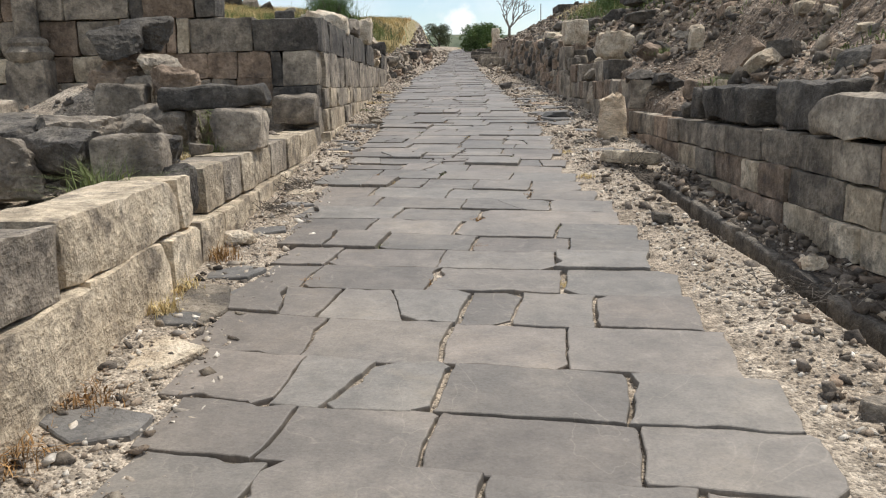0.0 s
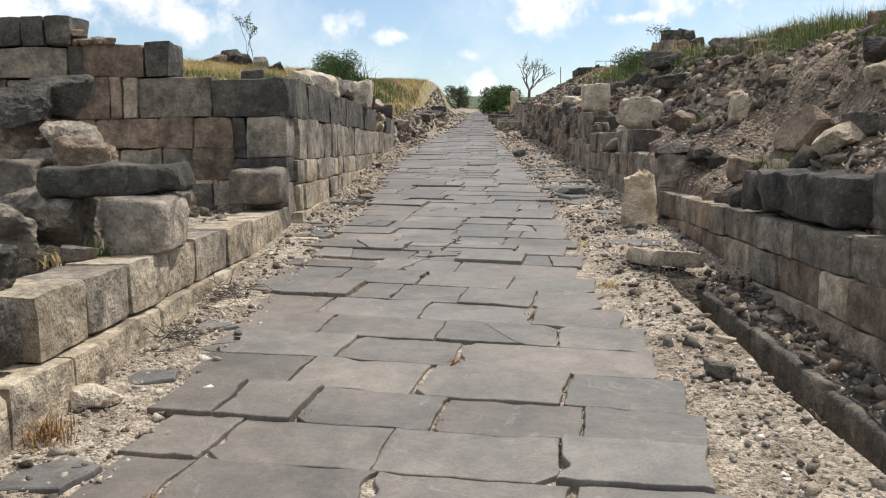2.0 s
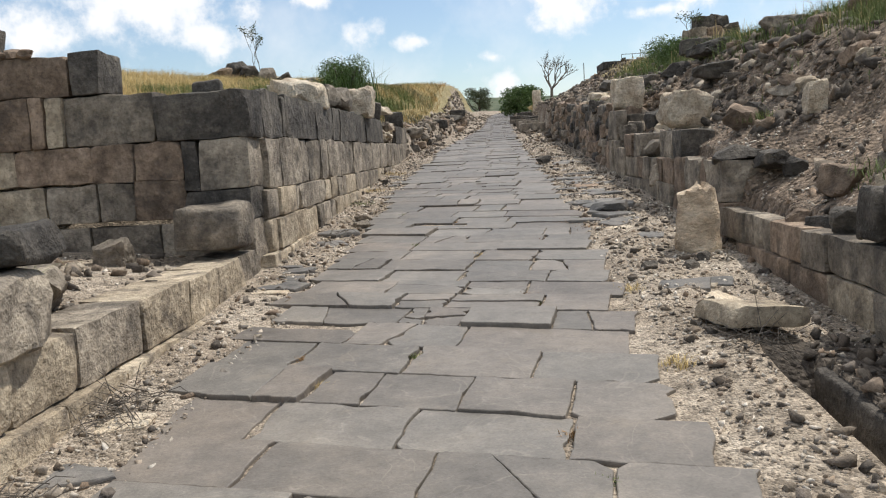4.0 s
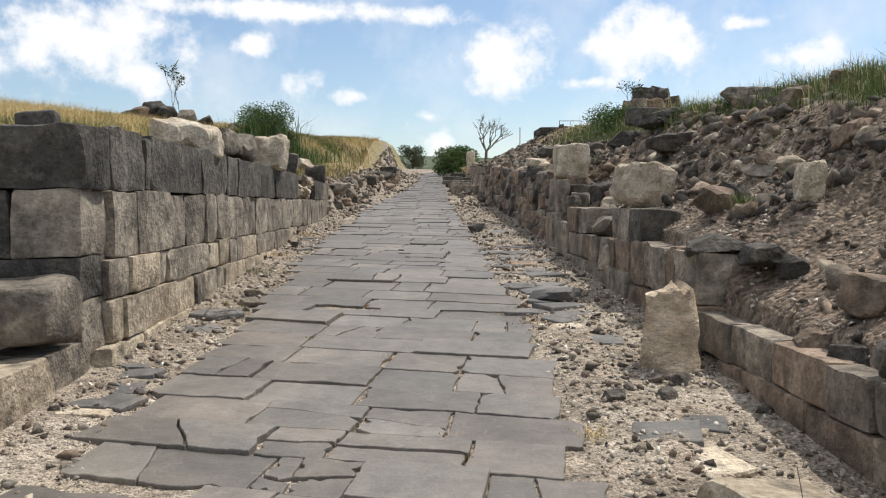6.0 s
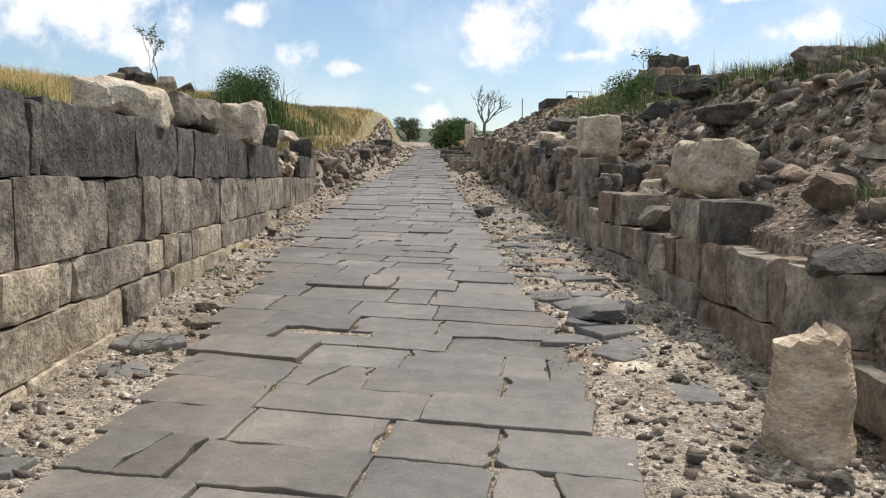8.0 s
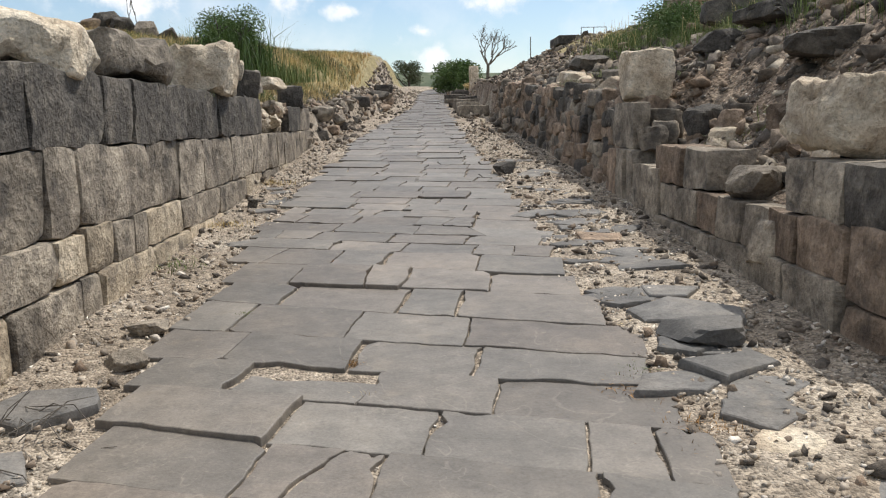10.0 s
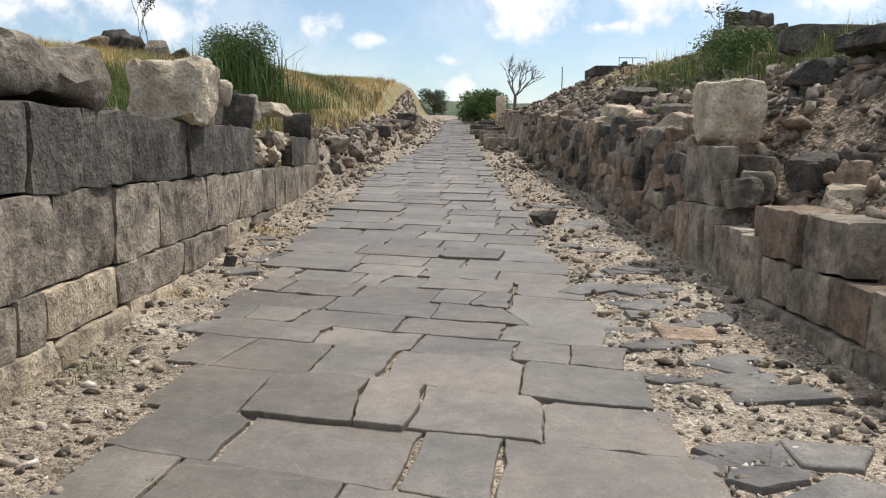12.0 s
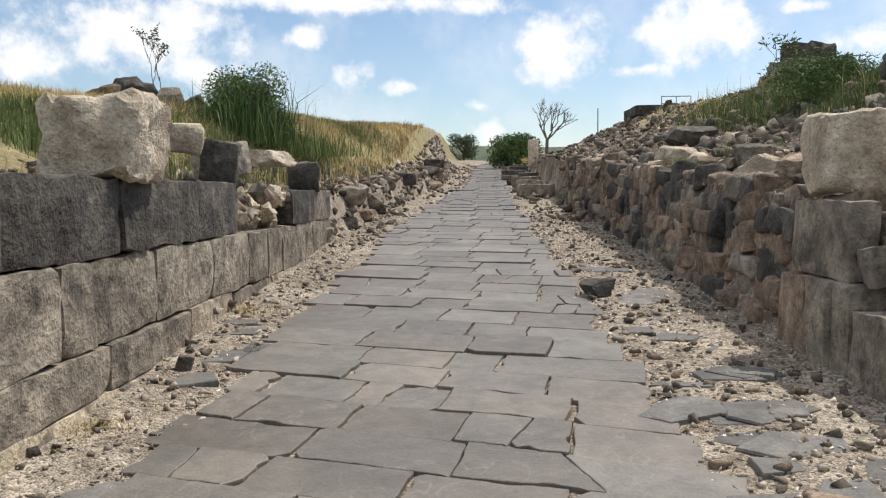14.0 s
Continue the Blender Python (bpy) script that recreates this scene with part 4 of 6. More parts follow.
# ---- loose things on the walls ----
squared("limestone_boulder", "large pale limestone boulder lying on the wall", (-1.85, 19.5, 1.22), (0.64, 0.64, 0.54), "limestone", 3, turn=(0, -3, 8), worn=0.07, rough=0.085, chips=8, step=0.06, category="boulder")
squared("limestone_boulder", "pale weathered limestone boulder lying on the wall", (-2.1, 15.75, 1.48), (0.8, 0.95, 0.3), "limestone", 31, turn=(4, 6, 20), worn=0.07, rough=0.085, chips=8, step=0.06, category="boulder")
squared("basalt_boulder", "dark boulder with a pale lichen-covered top on the wall", (-2.05, 17.1, 1.40), (0.72, 0.95, 0.32), "weathered", 32, turn=(-5, 4, -10), worn=0.07, rough=0.085, chips=8, step=0.06, category="boulder")
squared("limestone_block", "small pale limestone block among rubble on the wall", (-2.0, 21.35, 1.42), (0.38, 0.42, 0.24), "limestone", 33, turn=(6, 4, 20))
squared("basalt_block", "dark basalt block standing upright on the wall", (-1.92, 22.2, 1.10), (0.34, 0.36, 0.44), "basalt", 34, turn=(4, 8, 12))
squared("basalt_block", "grey block leaning among rubble on the wall", (-2.15, 23.0, 1.12), (0.45, 0.5, 0.36), "weathered", 35, turn=(6, -8, -12))
boulder("limestone_boulder", "flat rounded pale stone on top of rubble", (-2.1, 25.0, 1.22), (0.6, 0.75, 0.24), "limestone", 36, square=0.9, rough=0.05)
squared("basalt_block", "dark squared basalt block at the wall's broken end", (-1.86, 25.95, 0.83), (0.42, 0.5, 0.42), "basalt", 37, turn=(0, 0, 14))
squared("basalt_block", "small dark basalt block on the wall's corner", (-2.2, 12.25, 1.72), (0.28, 0.2, 0.13), "basalt", 38, turn=(0, 0, 10))
squared("basalt_block", "dark basalt block half sunk in the grassy bank", (-2.75, 19.2, 1.42), (0.4, 0.4, 0.28), "basalt", 39, turn=(0, 5, 30))
squared("limestone_block", "pale squared limestone block with a pitted face on the wall", (3.31, 20.3, 1.10), (0.55, 0.45, 0.58), "limestone", 5, turn=(0, 0, -3), rough=0.05, step=0.08)
for seed, place, size, mat in ((6, (3.40, 20.25, 0.72), (0.42, 0.5, 0.39), "brown"), (7, (3.42, 19.75, 0.66), (0.34, 0.36, 0.32), "weathered"), (8, (3.30, 19.5, 0.62), (0.3, 0.3, 0.26), "weathered")):
    squared("packing_stone", "rough stone packed under the pale block", place, size, mat, seed, turn=(4, 3, seed * 20), worn=0.05, rough=0.06, chips=7)
squared("basalt_block", "wide dark basalt slab lying on the bank's crest", (5.6, 23.3, land(5.6, 23.3) - 0.02), (1.15, 0.6, 0.34), "basalt", 14, turn=(3, 0, -8), rough=0.05)
squared("limestone_boulder", "long pale limestone boulder resting on the broken wall", (3.2, 15.35, 0.90), (0.52, 0.62, 0.45), "limestone", 9, turn=(0, 3, 6), worn=0.07, rough=0.085, chips=8, step=0.06, category="boulder")

# column stump: rough drum with a narrower broken top
def column_stump():
    root = new("column_stump")
    tagged(root, "broken cream stone column stump standing at the wall foot", "column stump")
    rr = random.Random(5)
    rings = [(0.62 * k / 13, 0.215 - 0.035 * smooth(k, 2, 13) + 0.003 * math.sin(k * 1.1)) for k in range(13)] + [(0.60, 0.13), (0.615, 0.06)]
    verts, faces, n = [], [], 30
    for z, rad in rings:
        for k in range(n):
            t = 2 * math.pi * k / n
            q = Vector((math.cos(t), math.sin(t), z * 3))
            d = rad * (1 + 0.12 * nz(q * 1.1) + 0.06 * nz(q * 4) + 0.035 * nz(q * 9))
            lift = smooth(z, 0.34, 0.6) * (0.03 * math.sin(t + 2.6) + 0.09 * nz(q * 1.9 + Vector((9, 0, 0))))
            verts.append((d * math.cos(t) - 0.03 * z, d * math.sin(t), z + lift))
    for a in range(len(rings) - 1):
        for k in range(n):
            faces.append([a * n + k, a * n + (k + 1) % n, (a + 1) * n + (k + 1) % n, (a + 1) * n + k])
    faces.append(list(range((len(rings) - 1) * n, len(rings) * n)))
    faces.append(list(range(n))[::-1])
    part("shaft", mesh_of("shaft", verts, faces, "banded", sharp=35), root)
    root.matrix_world = Matrix.Translation(G(2.52, 11.95, -0.06))


column_stump()
def lathe(profile, n=24):
    verts = [(rad * math.cos(2 * math.pi * k / n), rad * math.sin(2 * math.pi * k / n), z) for rad, z in profile for k in range(n)]
    faces = [[a * n + k, a * n + (k + 1) % n, (a + 1) * n + (k + 1) % n, (a + 1) * n + k] for a in range(len(profile) - 1) for k in range(n)]
    faces.append(list(range((len(profile) - 1) * n, len(profile) * n)))
    return verts, faces


def engaged_column():
    root = tagged(new("engaged_column"), "weathered half column with a round base against the cross wall", "column")
    part("pedestal", stone_block(0.55, 0.4, 1.05, 8, "weathered", 0.02, 0.02, 4), root).location = (0, 0, 0.5)
    part("base", mesh_of("base", *lathe([(0.26, 1.0), (0.30, 1.06), (0.31, 1.12), (0.27, 1.17), (0.24, 1.20), (0.26, 1.25), (0.24, 1.30), (0.17, 1.33)]), "weathered", sharp=40), root)
    part("shaft", mesh_of("shaft", *lathe([(0.165, 1.32), (0.16, 1.6), (0.158, 2.0), (0.15, 2.5), (0.14, 2.52)]), "weathered", sharp=40), root)
    root.matrix_world = Matrix.Translation((-5.62, 11.5, 0.95))


engaged_column()
for i in range(9):
    rr = random.Random(500 + i)
    tagged(boulder("loose_brick", "reddish broken stone lying on the cross wall", (-4.4 + 0.13 * (i % 6), 11.85 + rr.uniform(-0.1, 0.1), level_z(11.85, 2.88) + 0.10 * (i // 6) - 0.01), (rr.uniform(0.14, 0.24), 0.16, rr.uniform(0.08, 0.13)), "brown", 500 + i, turn=(0, 0, rr.uniform(0, 180)), level=2, square=0.9), group="loose stones on the cross wall")
# blocks on the low wall on the right
for label, place, size, mat, seed, turn in (
    ("large dark stained basalt block on the low wall", (3.1, 8.33, level_z(8.33, 1.045)), (0.44, 1.6, 0.35), "basalt", 41, (0, 0, 1)),
    ("narrow dark basalt block on the low wall", (3.08, 9.29, level_z(9.29, 1.045)), (0.4, 0.30, 0.34), "basalt", 45, (0, 0, -2)),
    ("tall dark stained basalt block on the low wall", (3.17, 6.79, level_z(6.79, 1.045)), (0.46, 0.95, 0.40), "basalt", 42, (0, 0, -3)),
    ("long rough brown conglomerate block on the low wall", (3.10, 5.3, level_z(5.3, 1.045)), (0.54, 1.95, 0.28), "weathered", 43, (0, 0, 1)),
    ("rough brown conglomerate block on the low wall", (3.12, 3.3, level_z(3.3, 1.045)), (0.5, 1.6, 0.3), "brown", 44, (0, 0, 2)),
):
    squared("basalt_block" if mat == "basalt" else "conglomerate_block", label, place, size, mat, seed, turn, worn=0.025, chips=6, rough=0.045, step=0.08)
for seed, label, place, size, mat in (
    (51, "dark broken basalt stone on the wall's end", (3.12, 12.7, 0.72), (0.5, 0.6, 0.22), "basalt"),
    (52, "dark broken basalt stone on the wall's end", (3.3, 12.25, 0.70), (0.42, 0.4, 0.2), "basalt"),
    (53, "brown rounded stone on the low wall", (3.1, 10.9, 0.35), (0.28, 0.34, 0.16), "brown"),
    (54, "grey broken stone on the low wall", (3.12, 10.45, 0.34), (0.26, 0.28, 0.18), "basalt"),
    (55, "dark broken basalt boulder on the low wall", (3.15, 9.95, 0.34), (0.36, 0.4, 0.32), "basalt"),
    (56, "pale pointed limestone stone on the rubble bank", (3.95, 12.85, 1.28), (0.26, 0.24, 0.36), "limestone"),
    (57, "grey rounded boulder leaning on the broken wall", (3.12, 16.45, 0.46), (0.42, 0.5, 0.34), "weathered"),
    (58, "grey rounded boulder at the wall's foot", (2.98, 15.75, 0.10), (0.4, 0.45, 0.45), "weathered"),
    (59, "dark rounded boulder among rubble", (3.62, 19.0, 0.95), (0.42, 0.4, 0.45), "basalt"),
    (60, "grey boulder lodged in the broken wall", (3.15, 19.4, 0.62), (0.35, 0.4, 0.3), "weathered"),
    (61, "brown rounded stone on the rubble bank", (3.85, 17.6, 1.12), (0.3, 0.3, 0.3), "brown"),
    (62, "brown stone on the rubble bank", (3.7, 18.6, 1.15), (0.34, 0.3, 0.3), "brown"),
    (63, "pale stone on the rubble bank", (3.55, 16.2, 0.78), (0.22, 0.2, 0.26), "limestone"),
    (64, "pale stone on the rubble bank", (3.45, 22.6, 1.15), (0.42, 0.4, 0.3), "limestone"),
    (65, "pale stone on the rubble bank", (3.75, 23.6, 1.25), (0.45, 0.5, 0.32), "weathered"),
    (66, "brown stone on the rubble bank", (3.5, 21.6, 1.12), (0.36, 0.4, 0.34), "brown"),
    (67, "dark boulder on the rubble bank", (4.2, 22.6, 1.45), (0.5, 0.6, 0.36), "basalt"),
    (68, "pale boulder on the rubble bank", (3.6, 26.5, 1.3), (0.6, 0.7, 0.4), "limestone"),
    (69, "dark boulder on the rubble bank", (4.3, 28.5, 1.5), (0.8, 0.9, 0.4), "basalt"),
    (70, "dark flat boulder on the bank's crest", (4.5, 18.2, 1.65), (0.8, 0.9, 0.3), "basalt"),
    (71, "dark flat boulder on the bank's crest", (5.0, 20.6, 1.85), (1.1, 0.9, 0.35), "basalt"),
    (72, "dark flat boulder on the bank's crest", (4.4, 20.9, 1.6), (0.6, 0.5, 0.35), "basalt"),
    (73, "grey boulder on the bank's crest", (5.4, 17.6, 1.95), (0.9, 0.6, 0.3), "weathered"),
    (74, "grey boulder on the rubble bank", (4.5, 9.6, 1.4), (0.6, 0.4, 0.25), "weathered"),
    (76, "grey angular rock on rubble behind the low wall", (3.55, 5.9, 0.7), (0.5, 0.75, 0.34), "weathered"),
    (77, "pale flat stone on rubble behind the low wall", (3.75, 6.6, 0.7), (0.4, 0.5, 0.14), "limestone"),
    (78, "tan rounded stone on rubble behind the low wall", (3.36, 10.75, 0.5), (0.34, 0.34, 0.28), "brown"),
    (79, "big brown conglomerate boulder on the rubble bank", (3.95, 10.6, 0.5), (0.7, 0.6, 0.5), "brown"),
    (75, "dark boulder on the rubble bank", (4.9, 7.6, 1.75), (0.7, 0.5, 0.35), "basalt"),
):
    boulder("loose_boulder", label, (place[0], place[1], land(place[0], place[1]) - 0.03 if place[0] > 3.3 else place[2]), size, mat, seed, turn=(0, 0, seed * 37), level=4, square=0.95, rough=0.06, flats=10, sink=0.04)

# fallen stones in the yard behind the low wall
for seed, label, place, size, mat, turn in (
    (82, "rough block with a speckled grey face", (-2.16, 5.75, 0.40), (0.46, 0.55, 0.42), "weathered", (0, 0, 10)),
    (83, "squared basalt block set on the low wall", (-1.84, 7.6, 0.46), (0.42, 0.62, 0.38), "weathered", (0, 0, 3)),
    (84, "big squared basalt block at the wall's corner", (-1.97, 11.3, 0.30), (0.58, 0.58, 0.38), "weathered", (0, 0, 4)),
    (85, "long dark basalt beam lying across fallen stones", (-2.12, 7.85, 0.84), (0.97, 0.46, 0.22), "basalt", (0, -2, 4)),
    (86, "speckled grey block in the heap of fallen stones", (-3.25, 8.55, 0.62), (0.5, 0.45, 0.42), "weathered", (0, 0, 6)),
    (87, "long flat basalt block lying in the yard", (-4.35, 8.4, 0.58), (0.95, 0.45, 0.18), "basalt", (0, 2, 5)),
    (88, "flat basalt block lying against the cross wall", (-5.4, 9.4, 0.55), (1.0, 0.5, 0.3), "weathered", (0, 0, -4)),
):
    tagged(squared("fallen_block", label, place, size, mat, seed, turn, chips=6, rough=0.05, worn=0.04), group="fallen stones in the yard")
for seed, label, place, size, mat, turn in (
    (91, "broad dark boulder with a pale worn top in the yard", (-3.15, 7.1, 0.46), (0.78, 0.80, 0.42), "weathered", (0, 4, 12)),
    (107, "rounded grey boulder among fallen stones in the yard", (-2.84, 7.35, 0.44), (0.56, 0.70, 0.44), "weathered", (0, 0, 40)),
    (92, "long sloping dark boulder under the beam", (-2.68, 7.88, 0.44), (0.74, 0.75, 0.42), "weathered", (0, 10, 5)),
    (108, "big dark angular boulder with a speckled face in the yard", (-2.22, 6.0, 0.40), (0.66, 0.60, 0.40), "basalt", (0, -8, 24)),
    (109, "dark angular boulder in the yard", (-2.76, 6.05, 0.49), (0.44, 0.60, 0.41), "basalt", (0, 0, 70)),
    (95, "dark angular rock on top of the heap", (-3.29, 9.38, 1.34), (0.74, 0.55, 0.44), "basalt", (0, 4, 8)),
    (96, "dark angular rock on top of the heap", (-3.41, 9.00, 1.28), (0.59, 0.50, 0.39), "basalt", (0, -6, 20)),
    (110, "brown stone wedged under rocks of the heap", (-3.38, 9.20, 1.07), (0.60, 0.50, 0.32), "brown", (0, 0, 30)),
    (99, "grey stone in the heap", (-3.02, 9.15, 0.97), (0.40, 0.50, 0.39), "weathered", (0, 0, 0)),
    (114, "large dark angular boulder in the yard", (-3.35, 5.9, 0.36), (0.8, 0.75, 0.52), "weathered", (0, 6, 35)),
    (115, "dark slab-like boulder leaning on others in the yard", (-3.75, 6.9, 0.42), (0.9, 0.6, 0.46), "basalt", (0, -10, 10)),
    (116, "grey angular stone among fallen boulders in the yard", (-2.95, 6.45, 0.42), (0.5, 0.45, 0.36), "weathered", (5, 8, 75)),
    (93, "dark rounded boulder in a gap of the wall", (-1.86, 5.53, 0.29), (0.36, 0.38, 0.40), "basalt", (0, 0, 0)),
    (94, "dark boulder in the yard", (-2.65, 6.35, 0.30), (0.5, 0.5, 0.36), "weathered", (0, 0, 60)),
    (97, "small grey stone on the low wall", (-2.06, 7.05, 0.50), (0.24, 0.2, 0.14), "weathered", (0, 0, 30)),
    (98, "brown stone in the heap", (-2.75, 8.7, 0.85), (0.5, 0.45, 0.40), "brown", (0, 0, 0)),
    (100, "grey stone in the heap", (-2.65, 8.5, 0.6), (0.5, 0.4, 0.42), "weathered", (0, 0, 50)),
    (101, "grey stone in the heap", (-3.1, 9.0, 0.6), (0.7, 0.6, 0.55), "weathered", (0, 0, 20)),
    (102, "dark boulder in the yard", (-4.2, 6.9, 0.35), (0.9, 0.7, 0.4), "weathered", (0, 0, 15)),
    (103, "dark boulder in the yard", (-3.6, 6.2, 0.3), (0.7, 0.6, 0.35), "weathered", (0, 0, 75)),
    (104, "angular grey boulder at the cross wall's foot", (-2.75, 10.9, 0.2), (0.36, 0.34, 0.34), "weathered", (0, 0, 15)),
    (105, "dark boulder in the yard", (-2.35, 8.9, 0.30), (0.7, 0.5, 0.42), "weathered", (0, 0, 110)),
    (106, "brown stone in the heap", (-3.55, 9.1, 0.8), (0.5, 0.5, 0.4), "brown", (0, 0, 80)),
):
    G_YARD = "fallen stones in the yard"
    made = boulder("fallen_boulder", label, place, size, mat, seed, turn, level=5, square=0.86, rough=0.09, flats=16)
    tagged(made, group=G_YARD)

# stones lying along the street's edges
for seed, label, x, y, size, mat in (
    (112, "pale flat stone beside the ditch", 2.1, 10.0, (0.45, 0.3, 0.07), "limestone"),
    (113, "dark flat stone beside the ditch", 2.05, 10.4, (0.5, 0.3, 0.08), "flag"),
    (114, "grey flat stone beside the ditch", 2.3, 10.75, (0.4, 0.3, 0.08), "flag"),
    (115, "pale flat limestone slab on gravel", 2.0, 13.3, (0.36, 0.26, 0.07), "limestone"),
    (116, "dark flat basalt slab sunk in gravel", 2.1, 12.78, (0.48, 0.36, 0.06), "flag"),
    (117, "dark broken paving stone in gravel", 2.05, 14.12, (0.42, 0.32, 0.14), "flag"),
    (118, "dark broken paving stone in gravel", 2.06, 14.55, (0.5, 0.36, 0.15), "flag"),
    (119, "long blue-grey paving stone in gravel", 2.09, 15.02, (0.52, 0.42, 0.13), "flag"),
    (120, "grey broken paving stone in gravel", 1.81, 15.35, (0.26, 0.2, 0.12), "flag"),
    (121, "grey broken paving stone in gravel", 2.16, 15.58, (0.36, 0.3, 0.1), "flag"),
    (122, "grey broken paving stone in gravel", 2.15, 16.55, (0.42, 0.3, 0.09), "flag"),
    (123, "reddish flat paving stone in gravel", 2.07, 17.42, (0.42, 0.3, 0.08), "brown"),
    (155, "dark flat paving stone in gravel", 2.09, 13.82, (0.4, 0.26, 0.08), "flag"),
    (124, "dark flat paving stone in gravel", 2.2, 18.75, (0.55, 0.3, 0.06), "flag"),
    (125, "long pale flat slab in gravel", 2.22, 20.25, (0.58, 0.24, 0.05), "limestone"),
    (126, "grey flat stone in gravel", 2.05, 20.65, (0.42, 0.26, 0.08), "flag"),
    (127, "dark flat stone in gravel", 2.2, 19.45, (0.45, 0.28, 0.06), "flag"),
    (128, "dark angular boulder at the street's edge", 1.80, 22.35, (0.42, 0.34, 0.2), "basalt"),
    (129, "grey flat stone in gravel", 2.3, 22.3, (0.6, 0.4, 0.08), "flag"),
    (130, "grey flat stone in gravel", 2.1, 24.0, (0.6, 0.4, 0.08), "flag"),
    (131, "flat grey block at the wall's foot", -1.32, 13.82, (0.44, 0.36, 0.14), "flag"),
    (132, "flat grey stone at the street's edge", -1.42, 3.0, (0.4, 0.26, 0.10), "flag"),
    (133, "pale flat stone at the street's edge", -1.42, 3.75, (0.4, 0.35, 0.08), "limestone"),
    (134, "long grey stone at the street's edge", -1.40, 4.5, (0.26, 0.6, 0.10), "weathered"),
    (135, "grey flat stone at the street's edge", -1.36, 5.15, (0.28, 0.3, 0.08), "flag"),
    (136, "pale broken stone at the wall's foot", -1.52, 5.95, (0.24, 0.22, 0.12), "limestone"),
    (137, "pale flat stone at the wall's foot", -1.42, 10.85, (0.34, 0.3, 0.06), "limestone"),
    (138, "grey flat stone at the street's edge", -1.28, 11.0, (0.28, 0.3, 0.08), "flag"),
    (139, "grey broken paving stone at the street's edge", -1.28, 13.2, (0.36, 0.3, 0.08), "flag"),
    (140, "grey round stone at the street's edge", -1.18, 15.0, (0.2, 0.24, 0.1), "weathered"),
    (141, "grey round stone at the street's edge", -1.12, 14.45, (0.22, 0.24, 0.1), "weathered"),
    (142, "grey flat stone at the street's edge", -1.12, 17.6, (0.3, 0.26, 0.08), "flag"),
    (143, "dark small stone at the wall's foot", -1.42, 19.6, (0.13, 0.12, 0.12), "basalt"),
    (144, "grey flat paving stone at the street's edge", -1.15, 20.3, (0.5, 0.35, 0.05), "flag"),
    (145, "grey flat paving stone at the street's edge", -1.3, 20.0, (0.4, 0.3, 0.05), "flag"),
    (146, "grey flat stone at the street's edge", -1.2, 2.35, (0.45, 0.35, 0.09), "flag"),
    (147, "pale flat stone at the street's edge", -1.45, 8.0, (0.3, 0.22, 0.06), "limestone"),
    (148, "grey broken stone at the ditch's edge", 1.75, 2.95, (0.22, 0.14, 0.10), "weathered"),
    (149, "dark stone on gravel", 1.85, 11.0, (0.16, 0.14, 0.1), "basalt"),
    (150, "dark stone on gravel", 2.25, 11.2, (0.16, 0.14, 0.1), "basalt"),
    (151, "dark stone beside the column stump", 2.46, 11.55, (0.18, 0.14, 0.1), "basalt"),
    (152, "pale broken stone in the ditch", 2.45, 5.2, (0.18, 0.16, 0.12), "limestone"),
    (153, "pale flat stone on gravel", 1.98, 7.0, (0.16, 0.12, 0.06), "limestone"),
    (154, "dark stone at the ditch's edge", 1.75, 6.35, (0.18, 0.16, 0.12), "basalt"),
):
    if max(size[:2]) > 0.25 and size[2] < 0.15:
        tagged(plate("flat_stone", label, (x, y, land(x, y)), size, mat, seed, turn=(TILT + seed % 5 - 2, (seed % 7 - 3) * 0.5, (seed * 29) % 50 - 25), sink=0.018), group="stones along the street")
    else:
        boulder("loose_stone", label, (x, y, land(x, y)), size, mat, seed, turn=(seed % 5 - 2, seed % 3 - 1, seed * 29), level=3, square=0.85, rough=0.08, sink=0.025)

rr = random.Random(61)
for i in range(44):
    right = i < 30
    y = rr.uniform(13.0, 23.5) if right else rr.uniform(2.5, 22)
    x = rr.uniform(1.72, 2.45) if right else rr.uniform(-1.5, -1.2)
    w = rr.uniform(0.2, 0.5) if right else rr.uniform(0.16, 0.34)
    tagged(plate("flat_stone", "blue-grey broken piece of paving sunk in gravel", (x, y, land(x, y)), (w, w * rr.uniform(0.5, 0.9), rr.uniform(0.05, 0.1)), "flag", 800 + i, turn=(TILT + rr.uniform(-3, 3), rr.uniform(-3, 3), rr.uniform(-25, 25)), sink=0.02), group="stones along the street")

squared("tipped_slab", "thick pale-topped slab tipped over the end of the drain", (2.16, 9.25, land(2.0, 9.2) - 0.03), (0.54, 0.46, 0.13), "tan", 111, turn=(-3, 6, 12), worn=0.012, rough=0.02, chips=6, step=0.08, category="flat stone")

# tumbled stones where the high wall ends
rr = random.Random(77)
for i in range(46):
    y = 26.6 + 20 * (i / 46) ** 1.2
    x = -1.75 - 0.5 * rr.random() + centre(y) + narrows(y)
    s = rr.uniform(0.25, 0.6)
    made = boulder("tumbled_stone", "rough grey-brown stone tumbled from the wall", (x, y, rr.choice((0.0, 0.0, 0.22, 0.42)) - 0.03), (s, s * 1.2, s * 0.7), rr.choice(["basalt", "weathered", "brown", "weathered"]), 200 + i, turn=(0, 0, rr.uniform(0, 360)), level=3, square=0.9, rough=0.08)
    tagged(made, group="stones tumbled from the wall")
squared("basalt_block", "dark squared block beside the far street", (-0.8, 45.7, land(-0.8, 45.7) - 0.05), (0.75, 0.7, 0.5), "basalt", 160, turn=(0, 0, 5))
squared("basalt_block", "dark squared block beside the far street", (-1.2, 36.5, land(-1.2, 36.5) - 0.04), (0.5, 0.5, 0.3), "basalt", 161, turn=(0, 0, 15))
